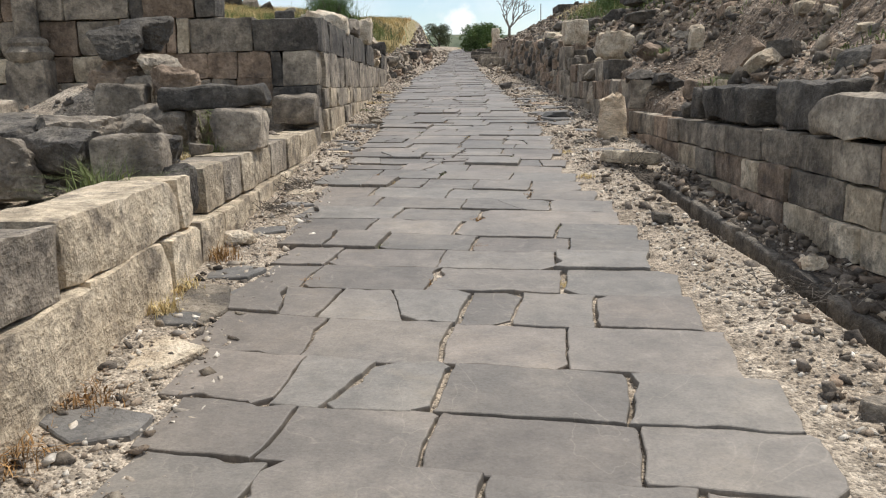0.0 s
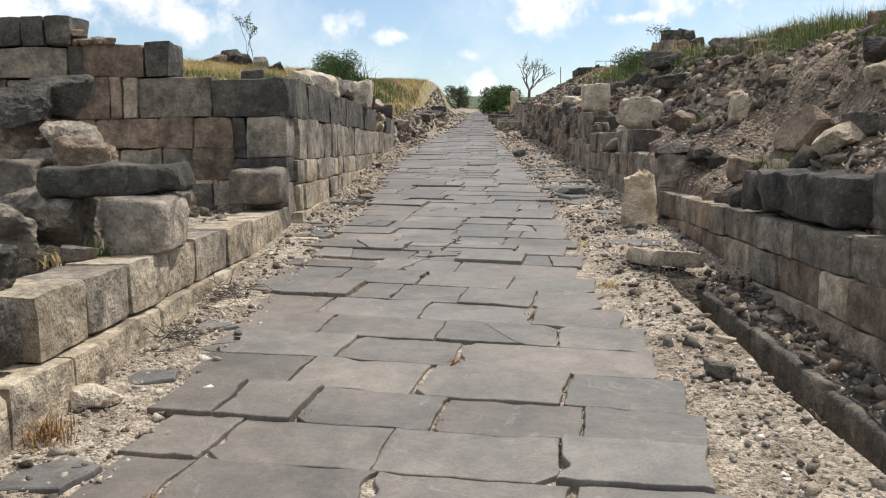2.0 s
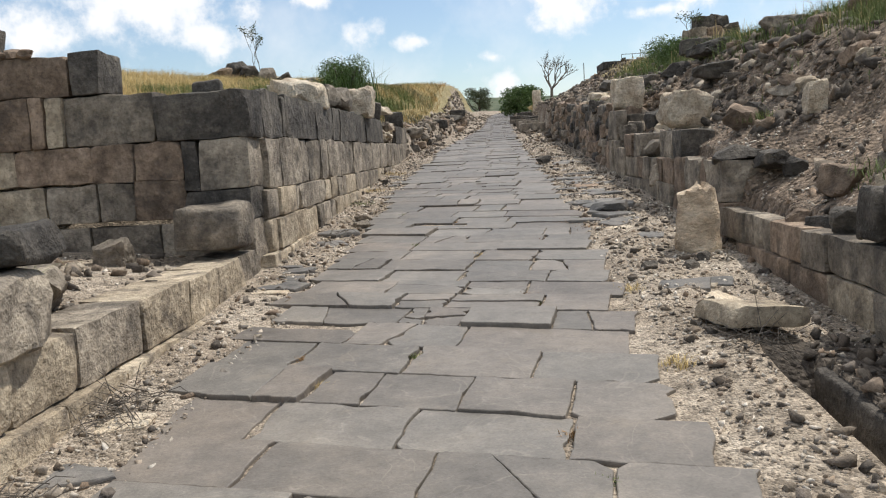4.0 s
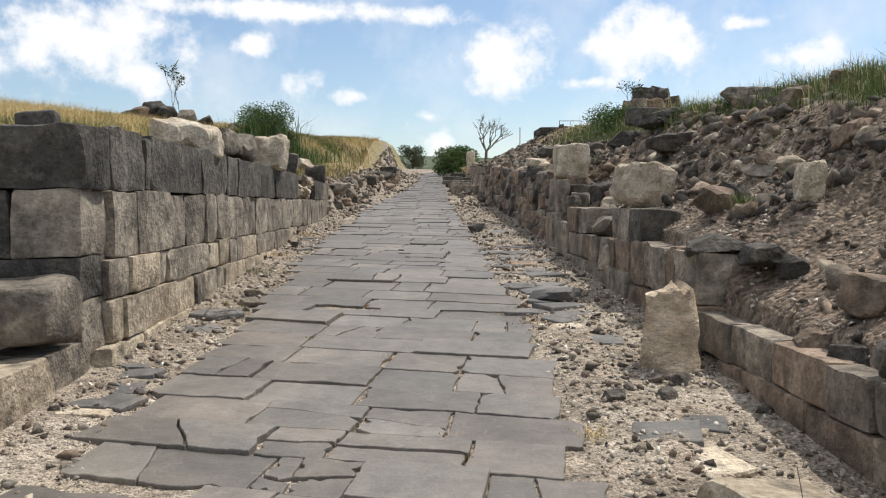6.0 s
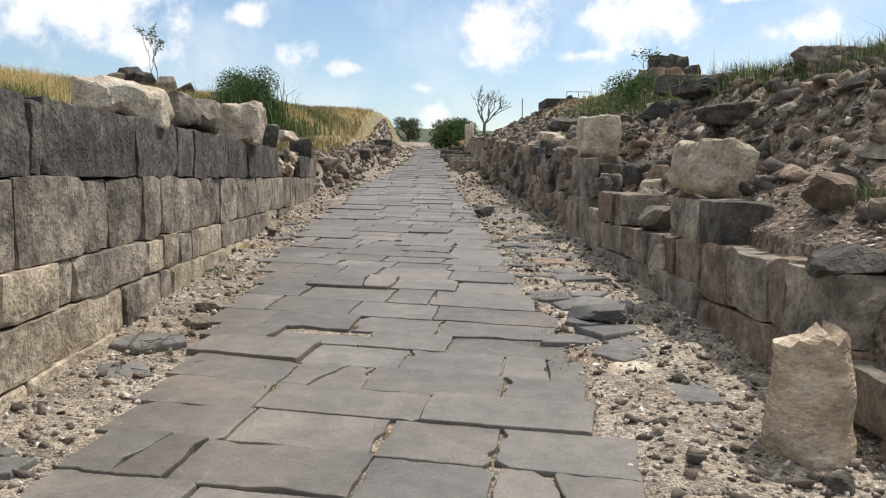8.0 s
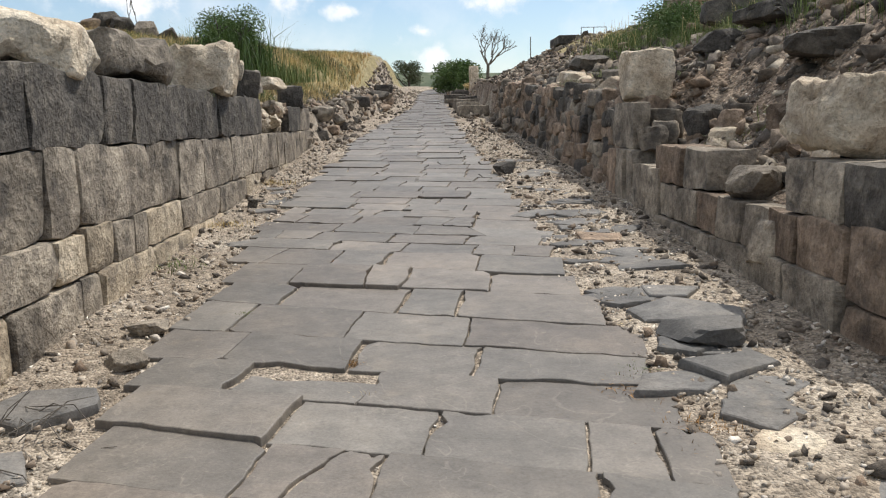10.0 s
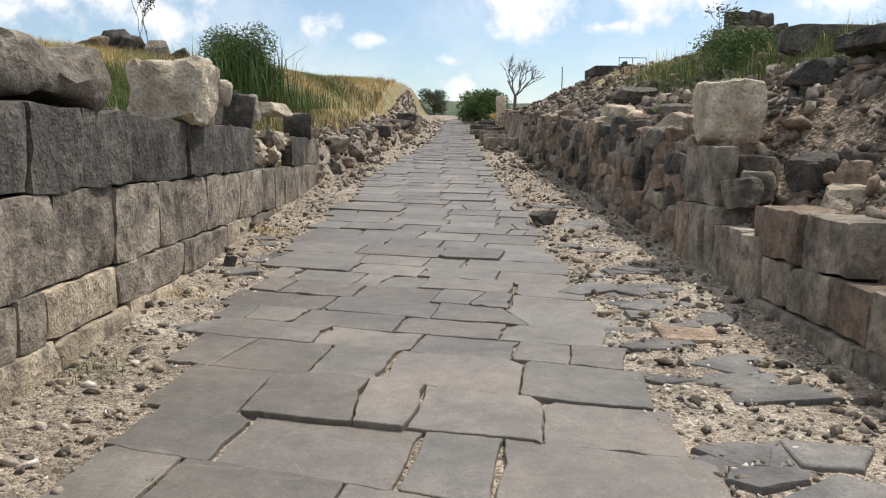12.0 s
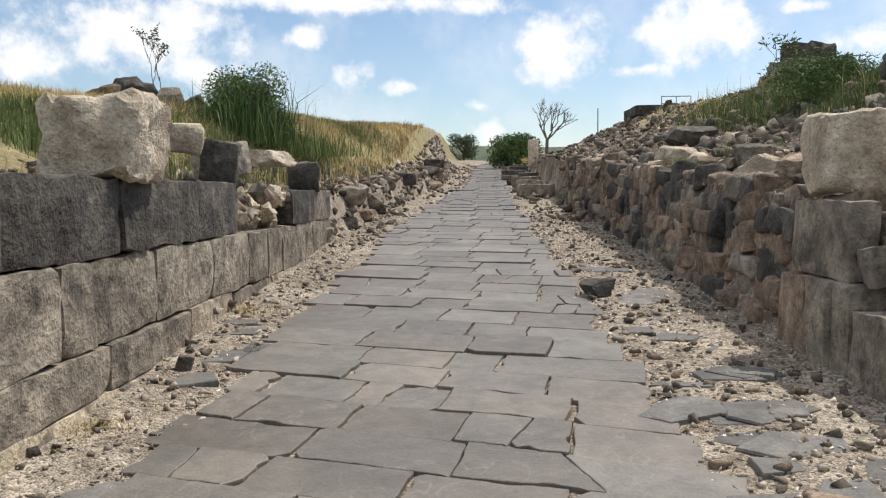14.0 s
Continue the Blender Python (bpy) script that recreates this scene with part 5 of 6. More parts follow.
for i in range(12):
    y = 38 + 2.2 * i
    squared("kerb_stone", "dark flat block lying at the street's far edge", (2.15 + centre(y) + rr.uniform(-0.3, 0.5), y, -0.02), (rr.uniform(0.6, 1.1), rr.uniform(0.5, 0.9), rr.uniform(0.15, 0.4)), rr.choice(["basalt", "weathered"]), 170 + i, turn=(0, 0, rr.uniform(-12, 12)))

# standing pillar and ruins far along the street
squared("stone_pillar", "pale upright stone pillar beside the far street", (4.13, 60, -0.12), (0.5, 0.5, 1.85), "limestone", 190, turn=(0, 0, 8), category="pillar")
rr = random.Random(31)
for tier, (n, z) in enumerate(((4, -0.05), (3, 0.34), (2, 0.68))):
    for i in range(n):
        w = rr.uniform(0.62, 0.95)
        made = squared("ruin_block", "brown weathered block of a ruined masonry heap on the hill", (8.7 + (i - (n - 1) / 2) * 0.52 + 0.08 * tier + rr.uniform(-0.08, 0.08), 34.5 + rr.uniform(-0.25, 0.25), land(8.75, 34.5) + z), (w, rr.uniform(0.6, 0.9), rr.uniform(0.4, 0.5)), rr.choice(["brown", "weathered", "basalt", "brown"]), 400 + tier * 10 + i, turn=(rr.uniform(-14, 14), rr.uniform(-14, 14), rr.uniform(-40, 40)), worn=0.08, rough=0.09, chips=7, step=0.14)
        tagged(made, group="ruined masonry heap")
for i, (dx, z, s, mat) in enumerate(((0, 0, 0.9, "brown"), (0.7, 0, 0.8, "basalt"), (-0.7, 0, 0.7, "weathered"), (0.2, 0.32, 0.7, "basalt"), (1.5, 0, 0.7, "weathered"), (2.3, 0, 0.6, "basalt"), (3.4, 0, 0.6, "weathered"), (4.6, 0, 0.5, "basalt"))):
    boulder("ruin_boulder", "dark boulder of a stone heap on the grassy rise", (-10.1 + dx, 39.4, land(-10.1 + dx, 39.4) - 0.02 + z), (s * 1.25, s, s * 0.85), mat, 230 + i, turn=(0, 0, 50 * i), level=4, square=0.95, rough=0.08)


def lookout():
    """Flat concrete roof edge with a pipe railing on the hill."""
    root = tagged(new("lookout_platform"), "dark flat platform with a thin pipe railing on the hill", "platform")
    slab = stone_block(2.6, 2.0, 0.3, 3, "basalt", 0.02, 0.01, 0)
    part("deck", slab, root).location = (0, 0, 0.0)
    for i in range(3):
        bm = bmesh.new()
        bmesh.ops.create_cone(bm, segments=8, radius1=0.012, radius2=0.012, depth=0.28, cap_ends=True)
        me = bpy.data.meshes.new("post")
        bm.to_mesh(me), bm.free()
        me.materials.append(MAT["iron"])
        part("railing_post", me, root).location = (-0.5 + 0.45 * i, -0.9, 0.28)
    bm = bmesh.new()
    bmesh.ops.create_cone(bm, segments=8, radius1=0.012, radius2=0.012, depth=0.92, cap_ends=True)
    me = bpy.data.meshes.new("rail")
    bm.to_mesh(me), bm.free()
    me.materials.append(MAT["iron"])
    part("rail", me, root).matrix_world = pose(-0.05, -0.9, 0.415, 0, 90, 0)
    root.matrix_world = Matrix.Translation(G(7.0, 41, 2.46))


lookout()


def thin_pole(x, y, h):
    bm = bmesh.new()
    bmesh.ops.create_cone(bm, segments=8, radius1=0.025, radius2=0.02, depth=h, cap_ends=True)
    bmesh.ops.translate(bm, verts=bm.verts, vec=(0, 0, h / 2))
    me = bpy.data.meshes.new("marker_pole")
    bm.to_mesh(me), bm.free()
    me.materials.append(MAT["iron"])
    ob = tagged(new("marker_pole", me), "thin dark metal pole standing on the bank", "pole")
    ob.matrix_world = Matrix.Translation(G(x, y, land(x, y) - 0.1))


thin_pole(6.1, 50, 1.5)

# ---- plants ----
def tube(verts, faces, p, q, ra, rb, n=6):
    d = (q - p).normalized()
    u = d.orthogonal().normalized()
    w = d.cross(u)
    o = len(verts)
    for c, rad in ((p, ra), (q, rb)):
        for k in range(n):
            t = 2 * math.pi * k / n
            verts.append(c + (u * math.cos(t) + w * math.sin(t)) * rad)
    for k in range(n):
        faces.append([o + k, o + (k + 1) % n, o + n + (k + 1) % n, o + n + k])


def branches(verts, faces, tips, p, d, length, rad, depth, r, spread=0.55, n=6):
    q = p + d * length
    bend = p.lerp(q, 0.5) + Vector((r.gauss(0, 1), r.gauss(0, 1), r.gauss(0, 0.5))) * length * 0.06
    tube(verts, faces, p, bend, rad, rad * 0.85, n)
    tube(verts, faces, bend, q, rad * 0.85, rad * 0.65, n)
    if depth == 0:
        tips.append(q)
        return
    for _ in range(r.choice((2, 3, 3)) if depth > 1 else 3):
        nd = (d + Vector((r.gauss(0, spread), r.gauss(0, spread), r.gauss(0.12, spread * 0.5)))).normalized()
        branches(verts, faces, tips, p.lerp(q, r.uniform(0.55, 1.0)), nd, length * r.uniform(0.6, 0.82), rad * 0.62, depth - 1, r, spread, max(4, n - 1))


def leaves(spots, size, seed):
    """Small bent leaves at the given points."""
    r = random.Random(seed)
    verts, faces = [], []
    for p in spots:
        s = size * r.uniform(0.6, 1.4)
        m = Euler((r.uniform(0, 6.3), r.uniform(0, 6.3), r.uniform(0, 6.3))).to_matrix()
        o = len(verts)
        for c in ((0, -0.6, 0), (0.2, 0, 0.08), (0, 0.7, 0), (-0.2, 0, 0.08)):
            verts.append(p + m @ Vector(c) * s)
        faces += [[o, o + 1, o + 2], [o, o + 2, o + 3]]
    return verts, faces


def shrub(name, label, place, size, mat, seed, count=2600, leaf=0.09, category="bush"):
    """A bush: a few stems and a crown of leaves in uneven lumps. place: its foot along the street."""
    r = random.Random(seed)
    root = tagged(new(name), label, category)
    verts, faces, tips = [], [], []
    for _ in range(5):
        branches(verts, faces, tips, Vector((r.gauss(0, 0.08) * size[0], r.gauss(0, 0.08) * size[1], -0.1)), Vector((r.gauss(0, 0.4), r.gauss(0, 0.4), 1)).normalized(), size[2] * 0.38, 0.025 * size[2] + 0.01, 2, r)
    part("stem_base", mesh_of("stem_base", verts, faces, "bark"), root)
    lumps = [(Vector((r.uniform(-0.36, 0.36) * size[0], r.uniform(-0.36, 0.36) * size[1], r.uniform(0.12, 0.66) * size[2])), r.uniform(0.2, 0.34)) for _ in range(15)]
    spots = []
    for _ in range(count):
        c, rad = r.choice(lumps)
        d = Vector((r.gauss(0, 1), r.gauss(0, 1), r.gauss(0, 1))).normalized() * r.uniform(0.45, 1.08) * rad
        spots.append(c + Vector((d.x * size[0], d.y * size[1], d.z * size[2] * 0.9)))
    v, f = leaves(spots, leaf, seed)
    part("crown", mesh_of("crown", v, f, mat), root)
    root.matrix_world = Matrix.Translation(G(*place))
    return root


def bare_tree(x, y, h):
    r = random.Random(4)
    root = tagged(new("bare_tree"), "leafless grey tree with forked thin branches", "tree")
    verts, faces, tips = [], [], []
    tube(verts, faces, Vector((0, 0, -0.3)), Vector((0.05, 0, h * 0.3)), 0.16, 0.12, 8)
    part("trunk", mesh_of("trunk", verts, faces, "bark", soft=True), root)
    verts, faces = [], []
    for d in ((-0.5, 0, 1), (0.35, 0.2, 1), (0.7, -0.2, 0.8), (-0.15, 0.3, 1)):
        branches(verts, faces, tips, Vector((0.05, 0, h * 0.29)), Vector(d).normalized(), h * 0.30, 0.075, 4, r, 0.42)
    part("branchwork", mesh_of("branchwork", verts, faces, "bark"), root)
    root.matrix_world = Matrix.Translation(G(x, y, land(x, y)))


shrub("fennel_bush", "dark green feathery bush on the grassy bank", (-3.75, 29.8, land(-3.75, 29.8)), (1.6, 1.7, 1.65), "leaf", 1, 15000, 0.055)
shrub("green_bush", "dense dark green bush on the rubble bank", (5.65, 26, land(5.65, 26) - 0.2), (1.6, 1.2, 1.05), "leaf", 2, 9000, 0.045)
shrub("round_tree", "dense round green tree beside the far street", (3.35, 66, -0.1), (3.1, 3.0, 2.7), "leaf", 3, 7000, 0.16, "tree")
shrub("olive_tree", "grey-green tree beyond the bank", (0.1, 88, land(0.1, 88) + 0.1), (2.4, 2.4, 2.6), "olive", 4, 2600, 0.17, "tree")
shrub("dry_shrub", "small dry yellow shrub beside the far street", (4.6, 62, 0.0), (1.6, 1.2, 1.0), "straw", 5, 1500, 0.1)
bare_tree(6.75, 80, 4.7)
rr = random.Random(12)
blades("tall_weeds", "tall feathery green weeds round the bush", "leaf", [(G(-3.75 + rr.gauss(0, 0.45), 29.6 + rr.gauss(0, 0.4), land(-3.75, 29.6)), rr.uniform(0.5, 1.45)) for _ in range(900)], 12, "weeds", width=0.004, lean=0.5)
blades("tall_weeds", "tall green weeds behind the bush", "grass", [(G(-3.2 + rr.gauss(0, 0.7), 31 + rr.gauss(0, 0.9), land(-3.2, 31)), rr.uniform(0.3, 0.7)) for _ in range(1500)], 13, "weeds", width=0.004, lean=0.6)


def sapling(x, y, h, seed):
    r = random.Random(seed)
    root = tagged(new("thin_sapling"), "tall thin weed with a few small leaves", "plant")
    verts, faces, tips = [], [], []
    for k in (-0.06, 0.04):
        branches(verts, faces, tips, Vector((k, 0, -0.1)), Vector((k * 1.5, 0.02, 1)).normalized(), h * 0.42, 0.018, 3, r, 0.20, 5)
    part("stem_base", mesh_of("stem_base", verts, faces, "bark"), root)
    v, f = leaves([t + Vector((r.gauss(0, 0.06), r.gauss(0, 0.06), r.gauss(0, 0.08))) for t in tips for _ in range(5)], 0.10, seed)
    part("foliage", mesh_of("foliage", v, f, "olive"), root)
    root.matrix_world = Matrix.Translation(G(x, y, land(x, y)))


sapling(-9.1, 39.6, 2.3, 8)
sapling(8.0, 34.2, 1.5, 9)


def clump(name, label, x, y, z, mat, n, height, wide, seed, width=0.0045):
    r = random.Random(seed)
    spots = [(G(x + r.gauss(0, wide), y + r.gauss(0, wide), z), height * r.uniform(0.25, 0.95)) for _ in range(2 * n)]
    return blades(name, label, mat, spots, seed, "weed", kind="stuff", width=width, lean=1.0)


for i, (x, y, z, mat, n, h, wd, label) in enumerate((
    (-2.2, 8.3, 0.6, "grass", 120, 0.36, 0.07, "fresh green weed among fallen stones"),
    (-2.2, 5.2, 0.40, "grass", 150, 0.50, 0.08, "fresh green weed among fallen stones"),
    (-2.35, 5.75, 0.42, "grass", 90, 0.34, 0.07, "fresh green weed among fallen stones"),
    (-2.05, 7.3, 0.45, "grass", 70, 0.28, 0.06, "fresh green weed among fallen stones"),
    (-2.3, 7.35, 0.45, "straw", 60, 0.16, 0.1, "dry yellow weed among fallen stones"),
    (-1.55, 3.2, 0.0, "rust_weed", 110, 0.12, 0.08, "rust-brown dry weed at the wall's foot"),
    (-1.58, 4.35, 0.02, "straw", 70, 0.14, 0.05, "dry yellow weed at the wall's foot"),
    (-1.58, 4.75, 0.02, "straw", 60, 0.13, 0.05, "dry yellow weed at the wall's foot"),
    (-1.55, 5.5, 0.02, "rust_weed", 90, 0.14, 0.06, "rust-brown dry weed at the wall's foot"),
    (-1.62, 2.7, 0.0, "rust_weed", 110, 0.13, 0.08, "rust-brown dry weed at the wall's foot"),
    (-1.52, 16.6, 0.02, "grass", 60, 0.09, 0.14, "low green weed at the wall's foot"),
    (-1.5, 18.4, 0.02, "straw", 60, 0.09, 0.1, "low dry weed at the wall's foot"),
    (-1.5, 21.5, 0.02, "straw", 60, 0.12, 0.12, "dry weed at the wall's foot"),
    (1.5, 13.95, -0.02, "rust_weed", 120, 0.06, 0.10, "low brown weed at the pavement's edge"),
    (1.55, 14.1, -0.02, "grass", 90, 0.06, 0.05, "low green weed at the pavement's edge"),
    (1.72, 13.4, -0.02, "rust_weed", 120, 0.06, 0.12, "low brown weed at the pavement's edge"),
    (1.62, 10.4, -0.02, "straw", 90, 0.07, 0.06, "low yellow weed at the pavement's edge"),
    (1.75, 18.6, -0.02, "rust_weed", 90, 0.06, 0.06, "low brown weed at the pavement's edge"),
    (1.7, 14.9, -0.02, "straw", 60, 0.05, 0.08, "low dry weed at the pavement's edge"),
    (1.55, 8.6, -0.02, "straw", 70, 0.07, 0.06, "low yellow weed at the pavement's edge"),
    (-1.95, 18.6, 1.30, "grass", 120, 0.09, 0.14, "low green weed on the wall's top"),
    (3.65, 13.6, 1.05, "grass", 90, 0.2, 0.12, "green weed on the rubble bank"),
    (3.55, 10.2, 0.85, "grass", 120, 0.18, 0.18, "green weed on the rubble bank"),
    (4.0, 24.5, 1.5, "grass", 120, 0.25, 0.2, "green weed on the rubble bank"),
    (3.6, 25.5, 1.3, "grass", 120, 0.25, 0.2, "green weed on the rubble bank"),
)):
    if x > 3.2:
        z = land(x, y)
    clump("weed", label, x, y, z - 0.01, mat, n, h, wd, 300 + i)

rr = random.Random(99)
for i in range(26):
    y0, k0, joints = STREET[10 + rr.randrange(34)]
    x = rr.choice(joints)
    y = y0 + k0 * x + rr.uniform(0.05, 0.4)
    clump("joint_weed", "tiny dry weed in a joint of the paving", x + 0.0, y, -0.035, rr.choice(["rust_weed", "straw", "grass"]), 30, 0.065, 0.022, 600 + i, 0.004)


def twigs(name, label, x, y, n, seed, long=0.3):
    """A small heap of dead twigs."""
    r = random.Random(seed)
    verts, faces = [], []
    for _ in range(n):
        p = G(x + r.gauss(0, 0.10), y + r.gauss(0, 0.14), land(x, y) + r.uniform(0.01, 0.07))
        d = Vector((r.gauss(0, 1), r.gauss(0, 1), r.gauss(0, 0.3))).normalized()
        q = p + d * long * r.uniform(0.3, 1)
        m = p.lerp(q, 0.5) + Vector((r.gauss(0, 0.02), r.gauss(0, 0.02), r.gauss(0.02, 0.02)))
        tube(verts, faces, p, m, 0.003, 0.0025, 4)
        tube(verts, faces, m, q, 0.0025, 0.0015, 4)
    tagged(new(name, mesh_of(name, verts, faces, "bark")), label, "twigs", kind="stuff")


twigs("dead_twigs", "heap of dead grey twigs at the wall's foot", -1.5, 8.1, 70, 1)
twigs("dead_twigs", "heap of dead grey twigs at the wall's foot", -1.45, 7.0, 50, 2)
twigs("dead_twigs", "dry roots hanging over the ditch", 2.0, 4.4, 40, 3, 0.4)
twigs("dead_twigs", "dry roots hanging over the ditch", 2.05, 8.7, 40, 4, 0.4)
twigs("dead_twigs", "few dry twigs beside the paving", -1.3, 13.5, 25, 5)

# ---- rubble, gravel and grass ----
rs = np.random.RandomState(3)


def field(n, x0, x1, y0, y1, lo, hi, power, keep=None, near=0.0):
    """Chance spots with sizes, more of the small ones; near > 0 crowds them towards y0."""
    out = []
    while len(out) < n:
        x, y = rs.uniform(x0, x1), y0 + (y1 - y0) * rs.uniform() ** (1 + near)
        if keep and rs.uniform() > keep(x, y):
            continue
        s = lo + (hi - lo) * rs.uniform() ** power
        xx = x + centre(y) + (narrows(y) if x < 0 else 0.0)
        out.append((xx, y, land(xx, y), s))
    return out


dry_side = lambda x, y: 0.0 if 2.02 < x < 2.4 and y < 9.0 else 0.45 if x > 2.3 and y < 9.0 else 1.0
patchy = lambda x, y: 0.12 + 0.88 * smooth(nz(Vector((x * 0.8, y * 0.8, 4))), -0.2, 0.35)
for i in range(130):
    y = 5.0 + 26 * rs.uniform() ** 0.85
    x = 3.3 + 2.3 * rs.uniform() ** 1.5 + centre(y)
    w = 0.13 + 0.27 * rs.uniform() ** 1.8
    mat = ("basalt", "brown", "weathered", "limestone", "brown", "basalt", "tan", "basalt")[rs.randint(8)]
    tint = {"basalt": "dark basalt", "brown": "brown", "weathered": "grey", "limestone": "pale", "tan": "tan"}[mat]
    made = boulder("bank_stone", tint + " broken stone lying on the rubble bank", (x, y, land(x, y)), (w * rs.uniform(0.8, 1.3), w, w * rs.uniform(0.5, 0.85)), mat, 700 + i, turn=(rs.uniform(-15, 15), rs.uniform(-15, 15), rs.uniform(0, 360)), level=3, square=0.8, rough=0.06, flats=14, sink=0.06)
    tagged(made, group="stones on the rubble bank")
scatter("bank_rubble", "loose rubble of dark and brown stones on the bank", "rubble", field(9000, 3.12, 6.2, 2, 48, 0.03, 0.17, 1.8, patchy, 0.3), 1, 11)
scatter("bank_rubble", "larger broken stones strewn over the bank", "rubble", field(1500, 3.2, 6.0, 2, 46, 0.09, 0.32, 2.0, patchy, 0.2), 2, 12)
scatter("bank_pebbles", "pale pebbles strewn over the bank", "gravel", field(5000, 3.12, 5.6, 0, 30, 0.012, 0.06, 2.0, None, 0.3), 1, 13)
scatter("hill_rubble", "broken stones strewn over the hill", "rubble", field(900, 3.6, 11, 24, 60, 0.12, 0.5, 2.2), 2, 14)
scatter("verge_gravel", "pale loose gravel along the street's edge", "gravel", field(15000, 1.5, 2.9, 1.5, 32, 0.008, 0.06, 1.8, dry_side, 0.4), 1, 15)
scatter("verge_gravel", "pale loose gravel at the wall's foot", "gravel", field(9000, -1.64, -0.98, 1.5, 32, 0.008, 0.05, 2.4, None, 0.4), 1, 16)
scatter("joint_gravel", "pale grit in the joints of the paving", "gravel", field(9000, -1.15, 1.55, 1.8, 26, 0.012, 0.03, 1.6, None, 0.4), 1, 25)
scatter("verge_stones", "small dark and pale stones beside the pavement", "rubble", field(1500, 1.6, 2.85, 2, 34, 0.035, 0.13, 2.2, dry_side, 0.2), 2, 17)
scatter("ditch_rubble", "broken stones heaped on the drain's far side", "rubble", field(520, 2.38, 2.84, 1.5, 9.2, 0.03, 0.17, 1.8), 2, 31)
scatter("bank_rubble", "broken stones strewn over the upper bank", "rubble", field(1100, 3.4, 6.2, 15, 32, 0.09, 0.36, 1.6), 2, 32)
scatter("bank_gravel", "brown gravel on the lower slope of the bank", "gravel", field(9000, 3.02, 4.6, 3, 24, 0.012, 0.055, 1.8, None, 0.2), 1, 33)
scatter("verge_cobbles", "pale rounded cobbles at the wall's foot", "gravel", field(650, -1.6, -1.0, 2, 30, 0.03, 0.10, 1.6, None, 0.2), 2, 34)
scatter("verge_stones", "small stones at the wall's foot", "rubble", field(700, -1.62, -1.08, 2, 34, 0.03, 0.11, 2.2, None, 0.2), 2, 18)
scatter("yard_rubble", "small broken stones in the yard", "rubble", field(900, -5.5, -1.95, 2, 11.5, 0.03, 0.2, 2.2), 2, 19)
scatter("yard_gravel", "pale gravel in the yard", "gravel", field(2200, -3.5, -1.95, 3, 11.5, 0.01, 0.05, 2.0), 1, 20)
scatter("wall_top_rubble", "broken stones on top of the wall's core", "rubble", field(900, -3.2, -1.9, 12.2, 26.5, 0.04, 0.18, 1.8), 2, 21)
scatter("wall_top_rubble", "broken stones tumbled down the bank", "rubble", field(2600, -2.9, -1.72, 20.5, 60, 0.06, 0.32, 2.0, None, 0.5), 2, 22)
scatter("far_verge_stones", "loose stones along the far street", "rubble", field(500, 1.7, 3.2, 30, 75, 0.08, 0.4, 2.2), 2, 23)
scatter("far_verge_stones", "loose stones along the far street", "rubble", field(400, -1.9, -1.0, 26, 75, 0.06, 0.25, 2.2), 2, 24)


def meadow(name, label, mat, n, x0, x1, y0, y1, h0, h1, seed, keep=None, width=0.0045, near=0.5):
    r = np.random.RandomState(seed)
    out = []
    while len(out) < n:
        x, y = r.uniform(x0, x1), y0 + (y1 - y0) * r.uniform() ** (1 + near)
        if keep and r.uniform() > keep(x, y):
            continue
        out.append((G(x, y, land(x, y) - 0.02), r.uniform(h0, h1) * (0.75 + 0.5 * nz(Vector((x * 0.9, y * 0.9, 2))))))
    return blades(name, label, mat, out, seed, "grass", width=width)


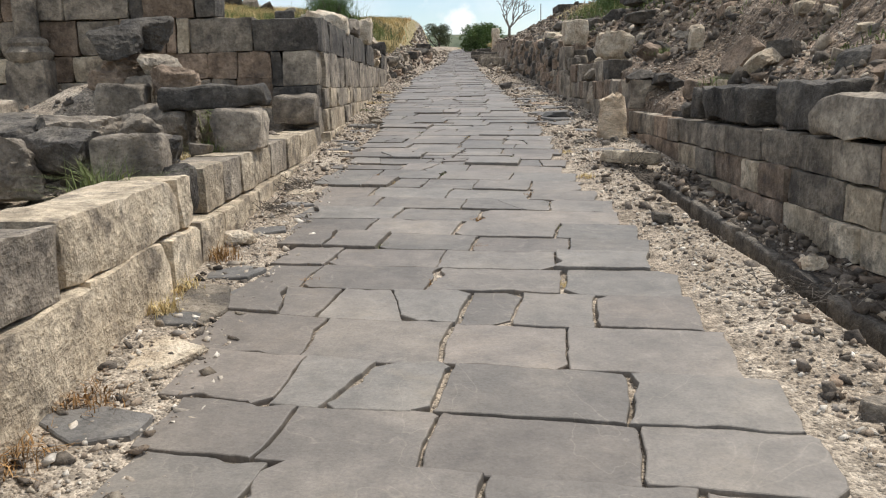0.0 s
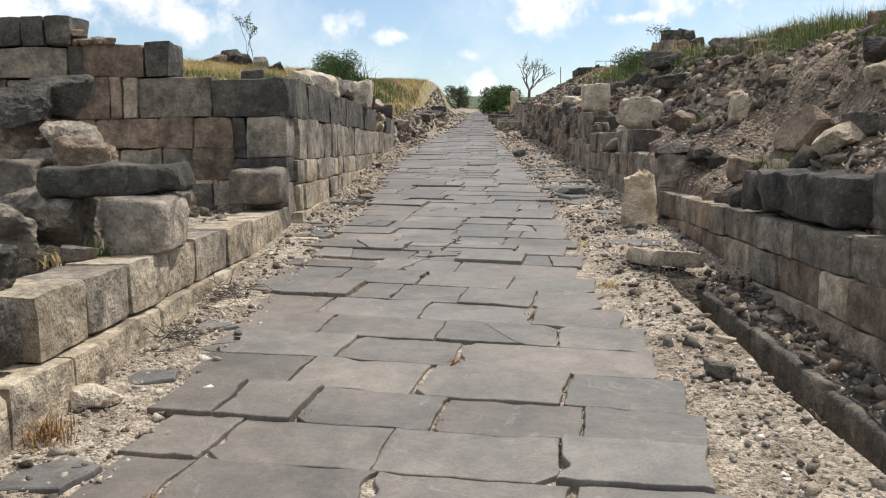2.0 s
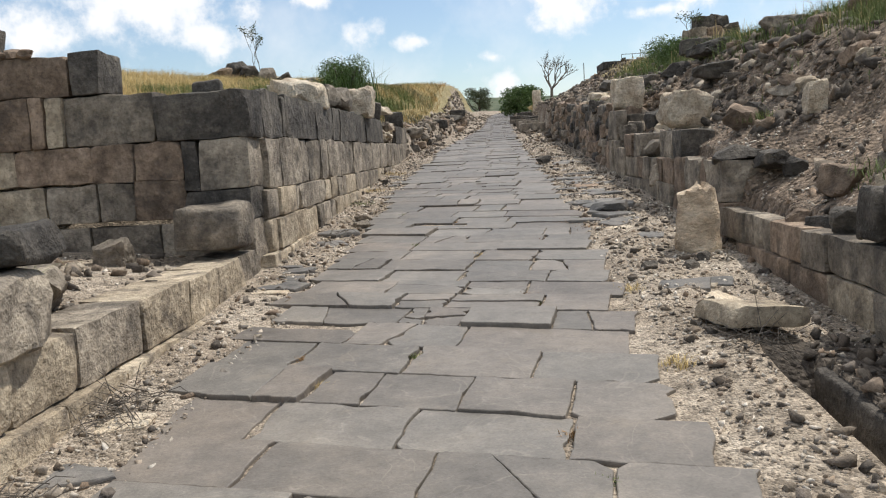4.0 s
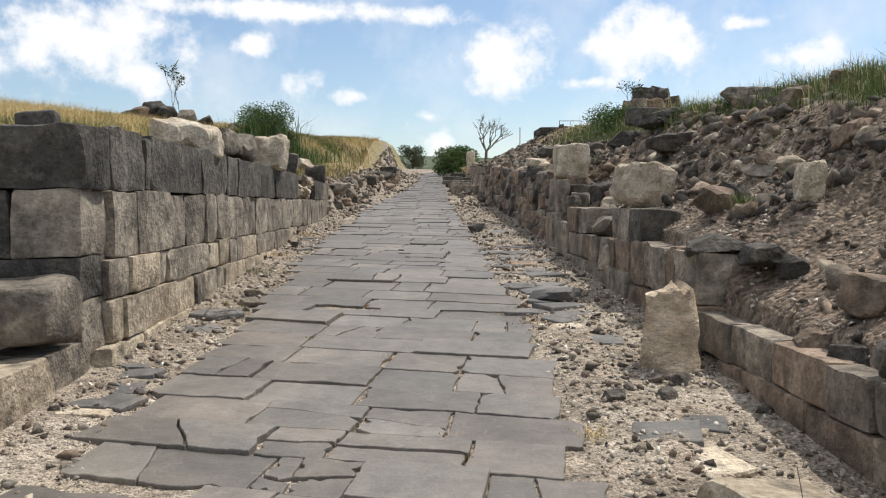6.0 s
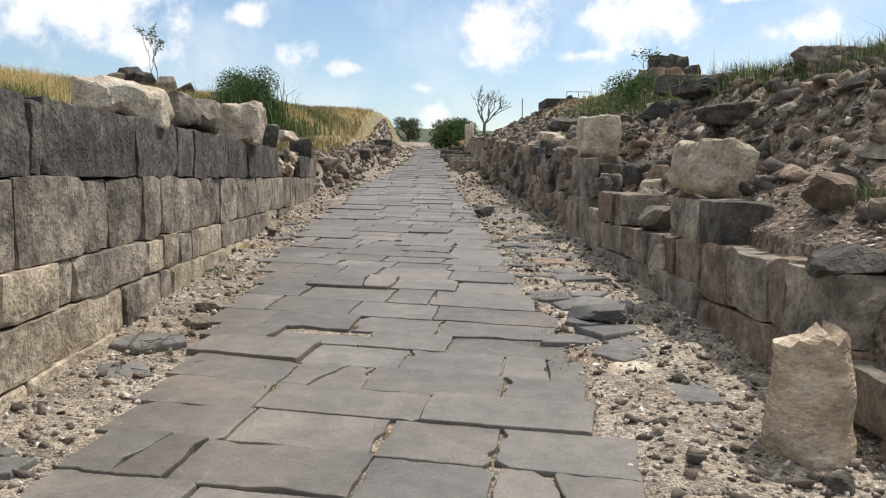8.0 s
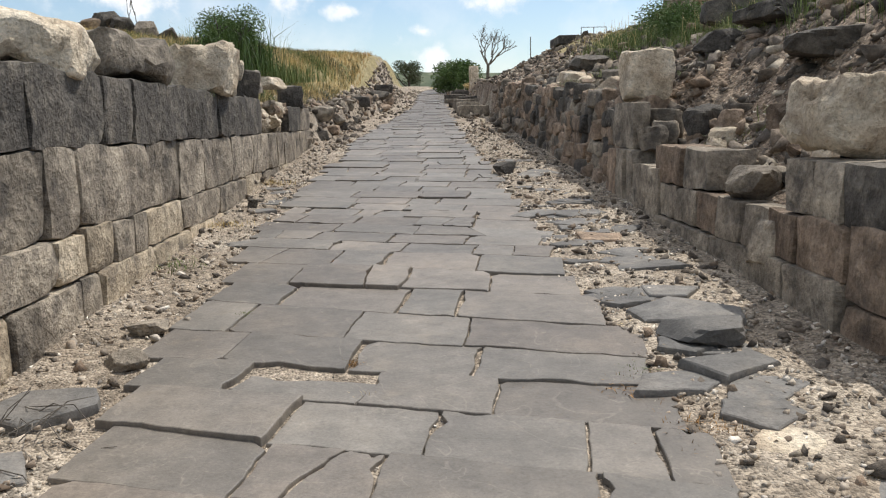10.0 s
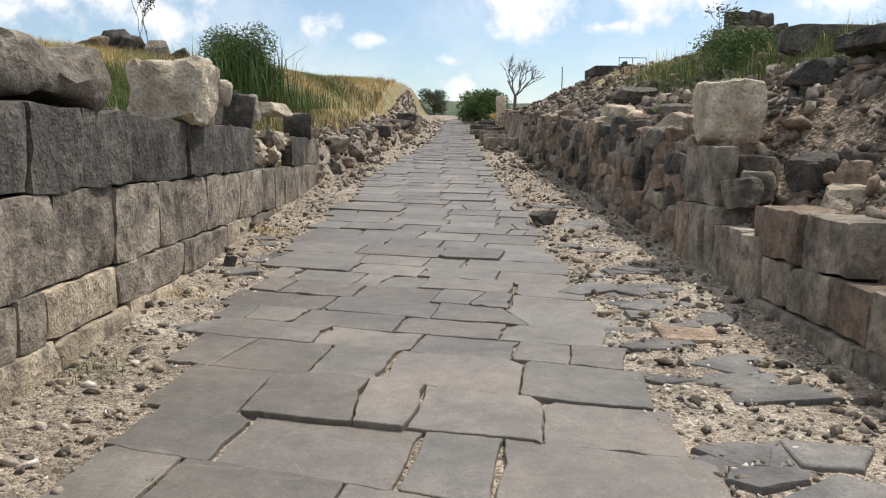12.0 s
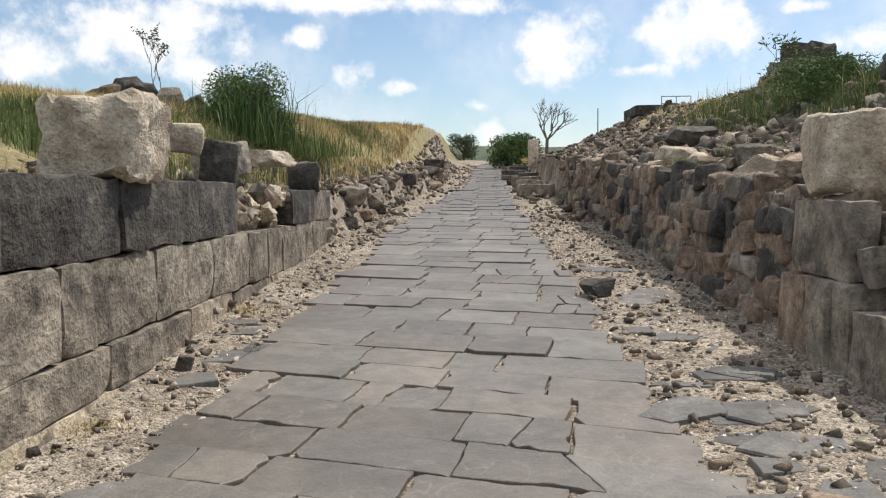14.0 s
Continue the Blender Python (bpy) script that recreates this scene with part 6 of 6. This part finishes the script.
dry = lambda x, y: smooth(-x, 2.5 + 0.3 * smooth(y, 20, 30), 3.6) * smooth(nz(Vector((x * 0.35, y * 0.35, 7))) + 0.5 * smooth(-x, 3, 7), -0.3, 0.2)
lush = lambda x, y: smooth(-x, 2.3, 3.2) * smooth(nz(Vector((x * 0.45, y * 0.45, 17))) - 0.55 * smooth(-x, 3.6, 6), -0.2, 0.25)
meadow("dry_grass", "tall golden dry grass on the bank", "straw", 90000, -11, -2.4, 13, 60, 0.15, 0.45, 41, dry, 0.004)
meadow("dry_grass", "orange-tinged dry grass on the far bank", "ochre", 14000, -6, -1.7, 42, 90, 0.15, 0.4, 46, lambda x, y: smooth(-x + centre(y) + narrows(y), 2.4 - 0.4 * smooth(y, 45, 60), 3.0 - 0.8 * smooth(y, 45, 60)), 0.010, 0.0)
meadow("green_grass", "tall green grass and weeds on the bank", "grass", 60000, -9, -2.2, 15, 60, 0.18, 0.5, 42, lush, 0.004)
meadow("dry_grass", "pale dry grass on the far slope of the bank", "straw", 22000, -7, -1.9, 26, 52, 0.2, 0.5, 47, lambda x, y: smooth(-x + centre(y) + narrows(y), 2.0, 2.9), 0.006, 0.0)
meadow("green_grass", "grey-green weeds on the far slope of the bank", "olive", 16000, -7, -1.9, 26, 52, 0.2, 0.5, 48, lambda x, y: smooth(-x + centre(y) + narrows(y), 2.0, 2.9) * smooth(nz(Vector((x * 0.5, y * 0.5, 57))), -0.25, 0.3), 0.006, 0.0)
crown = lambda x, y: smooth(x, 4.6, 5.6) * smooth(nz(Vector((x * 0.5, y * 0.5, 27))), -0.5, 0.1)
meadow("green_grass", "green grass on the crest of the rubble bank", "grass", 90000, 4.4, 7.0, 4, 32, 0.15, 0.5, 43, crown, 0.004)
meadow("dry_grass", "dry grass on the crest of the rubble bank", "straw", 7000, 4.4, 9.5, 2, 36, 0.2, 0.7, 44, crown)
sparse = lambda x, y: smooth(nz(Vector((x * 0.9, y * 0.9, 37))), 0.15, 0.4)
meadow("sparse_grass", "sparse tufts of grass between the stones of the bank", "grass", 2600, 3.3, 5.2, 3, 34, 0.06, 0.2, 45, sparse, 0.008)

# ---- distance ----
def far_hills():
    rr2 = random.Random(9)
    verts, faces, n = [], [], 90
    for k in range(n + 1):
        x = -1600 + 3200 * k / n
        y = 1300.0
        base = SLOPE * 75 - 5
        top = 86 + 14 * nz(Vector((x * 0.0025, 1, 1))) + 5 * nz(Vector((x * 0.012, 3, 1)))
        verts += [(x, y - 120, base - 40), (x, y, base + top * 0.62), (x, y + 120, base + top)]
    for k in range(n):
        for j in range(2):
            a = 3 * k + j
            faces.append([a, a + 3, a + 4, a + 1])
    ob = new("backdrop", mesh_of("backdrop", verts, faces, "far", soft=True))
    tagged(ob, "distant wooded hills on the horizon", "hills", kind="structure")


far_hills()
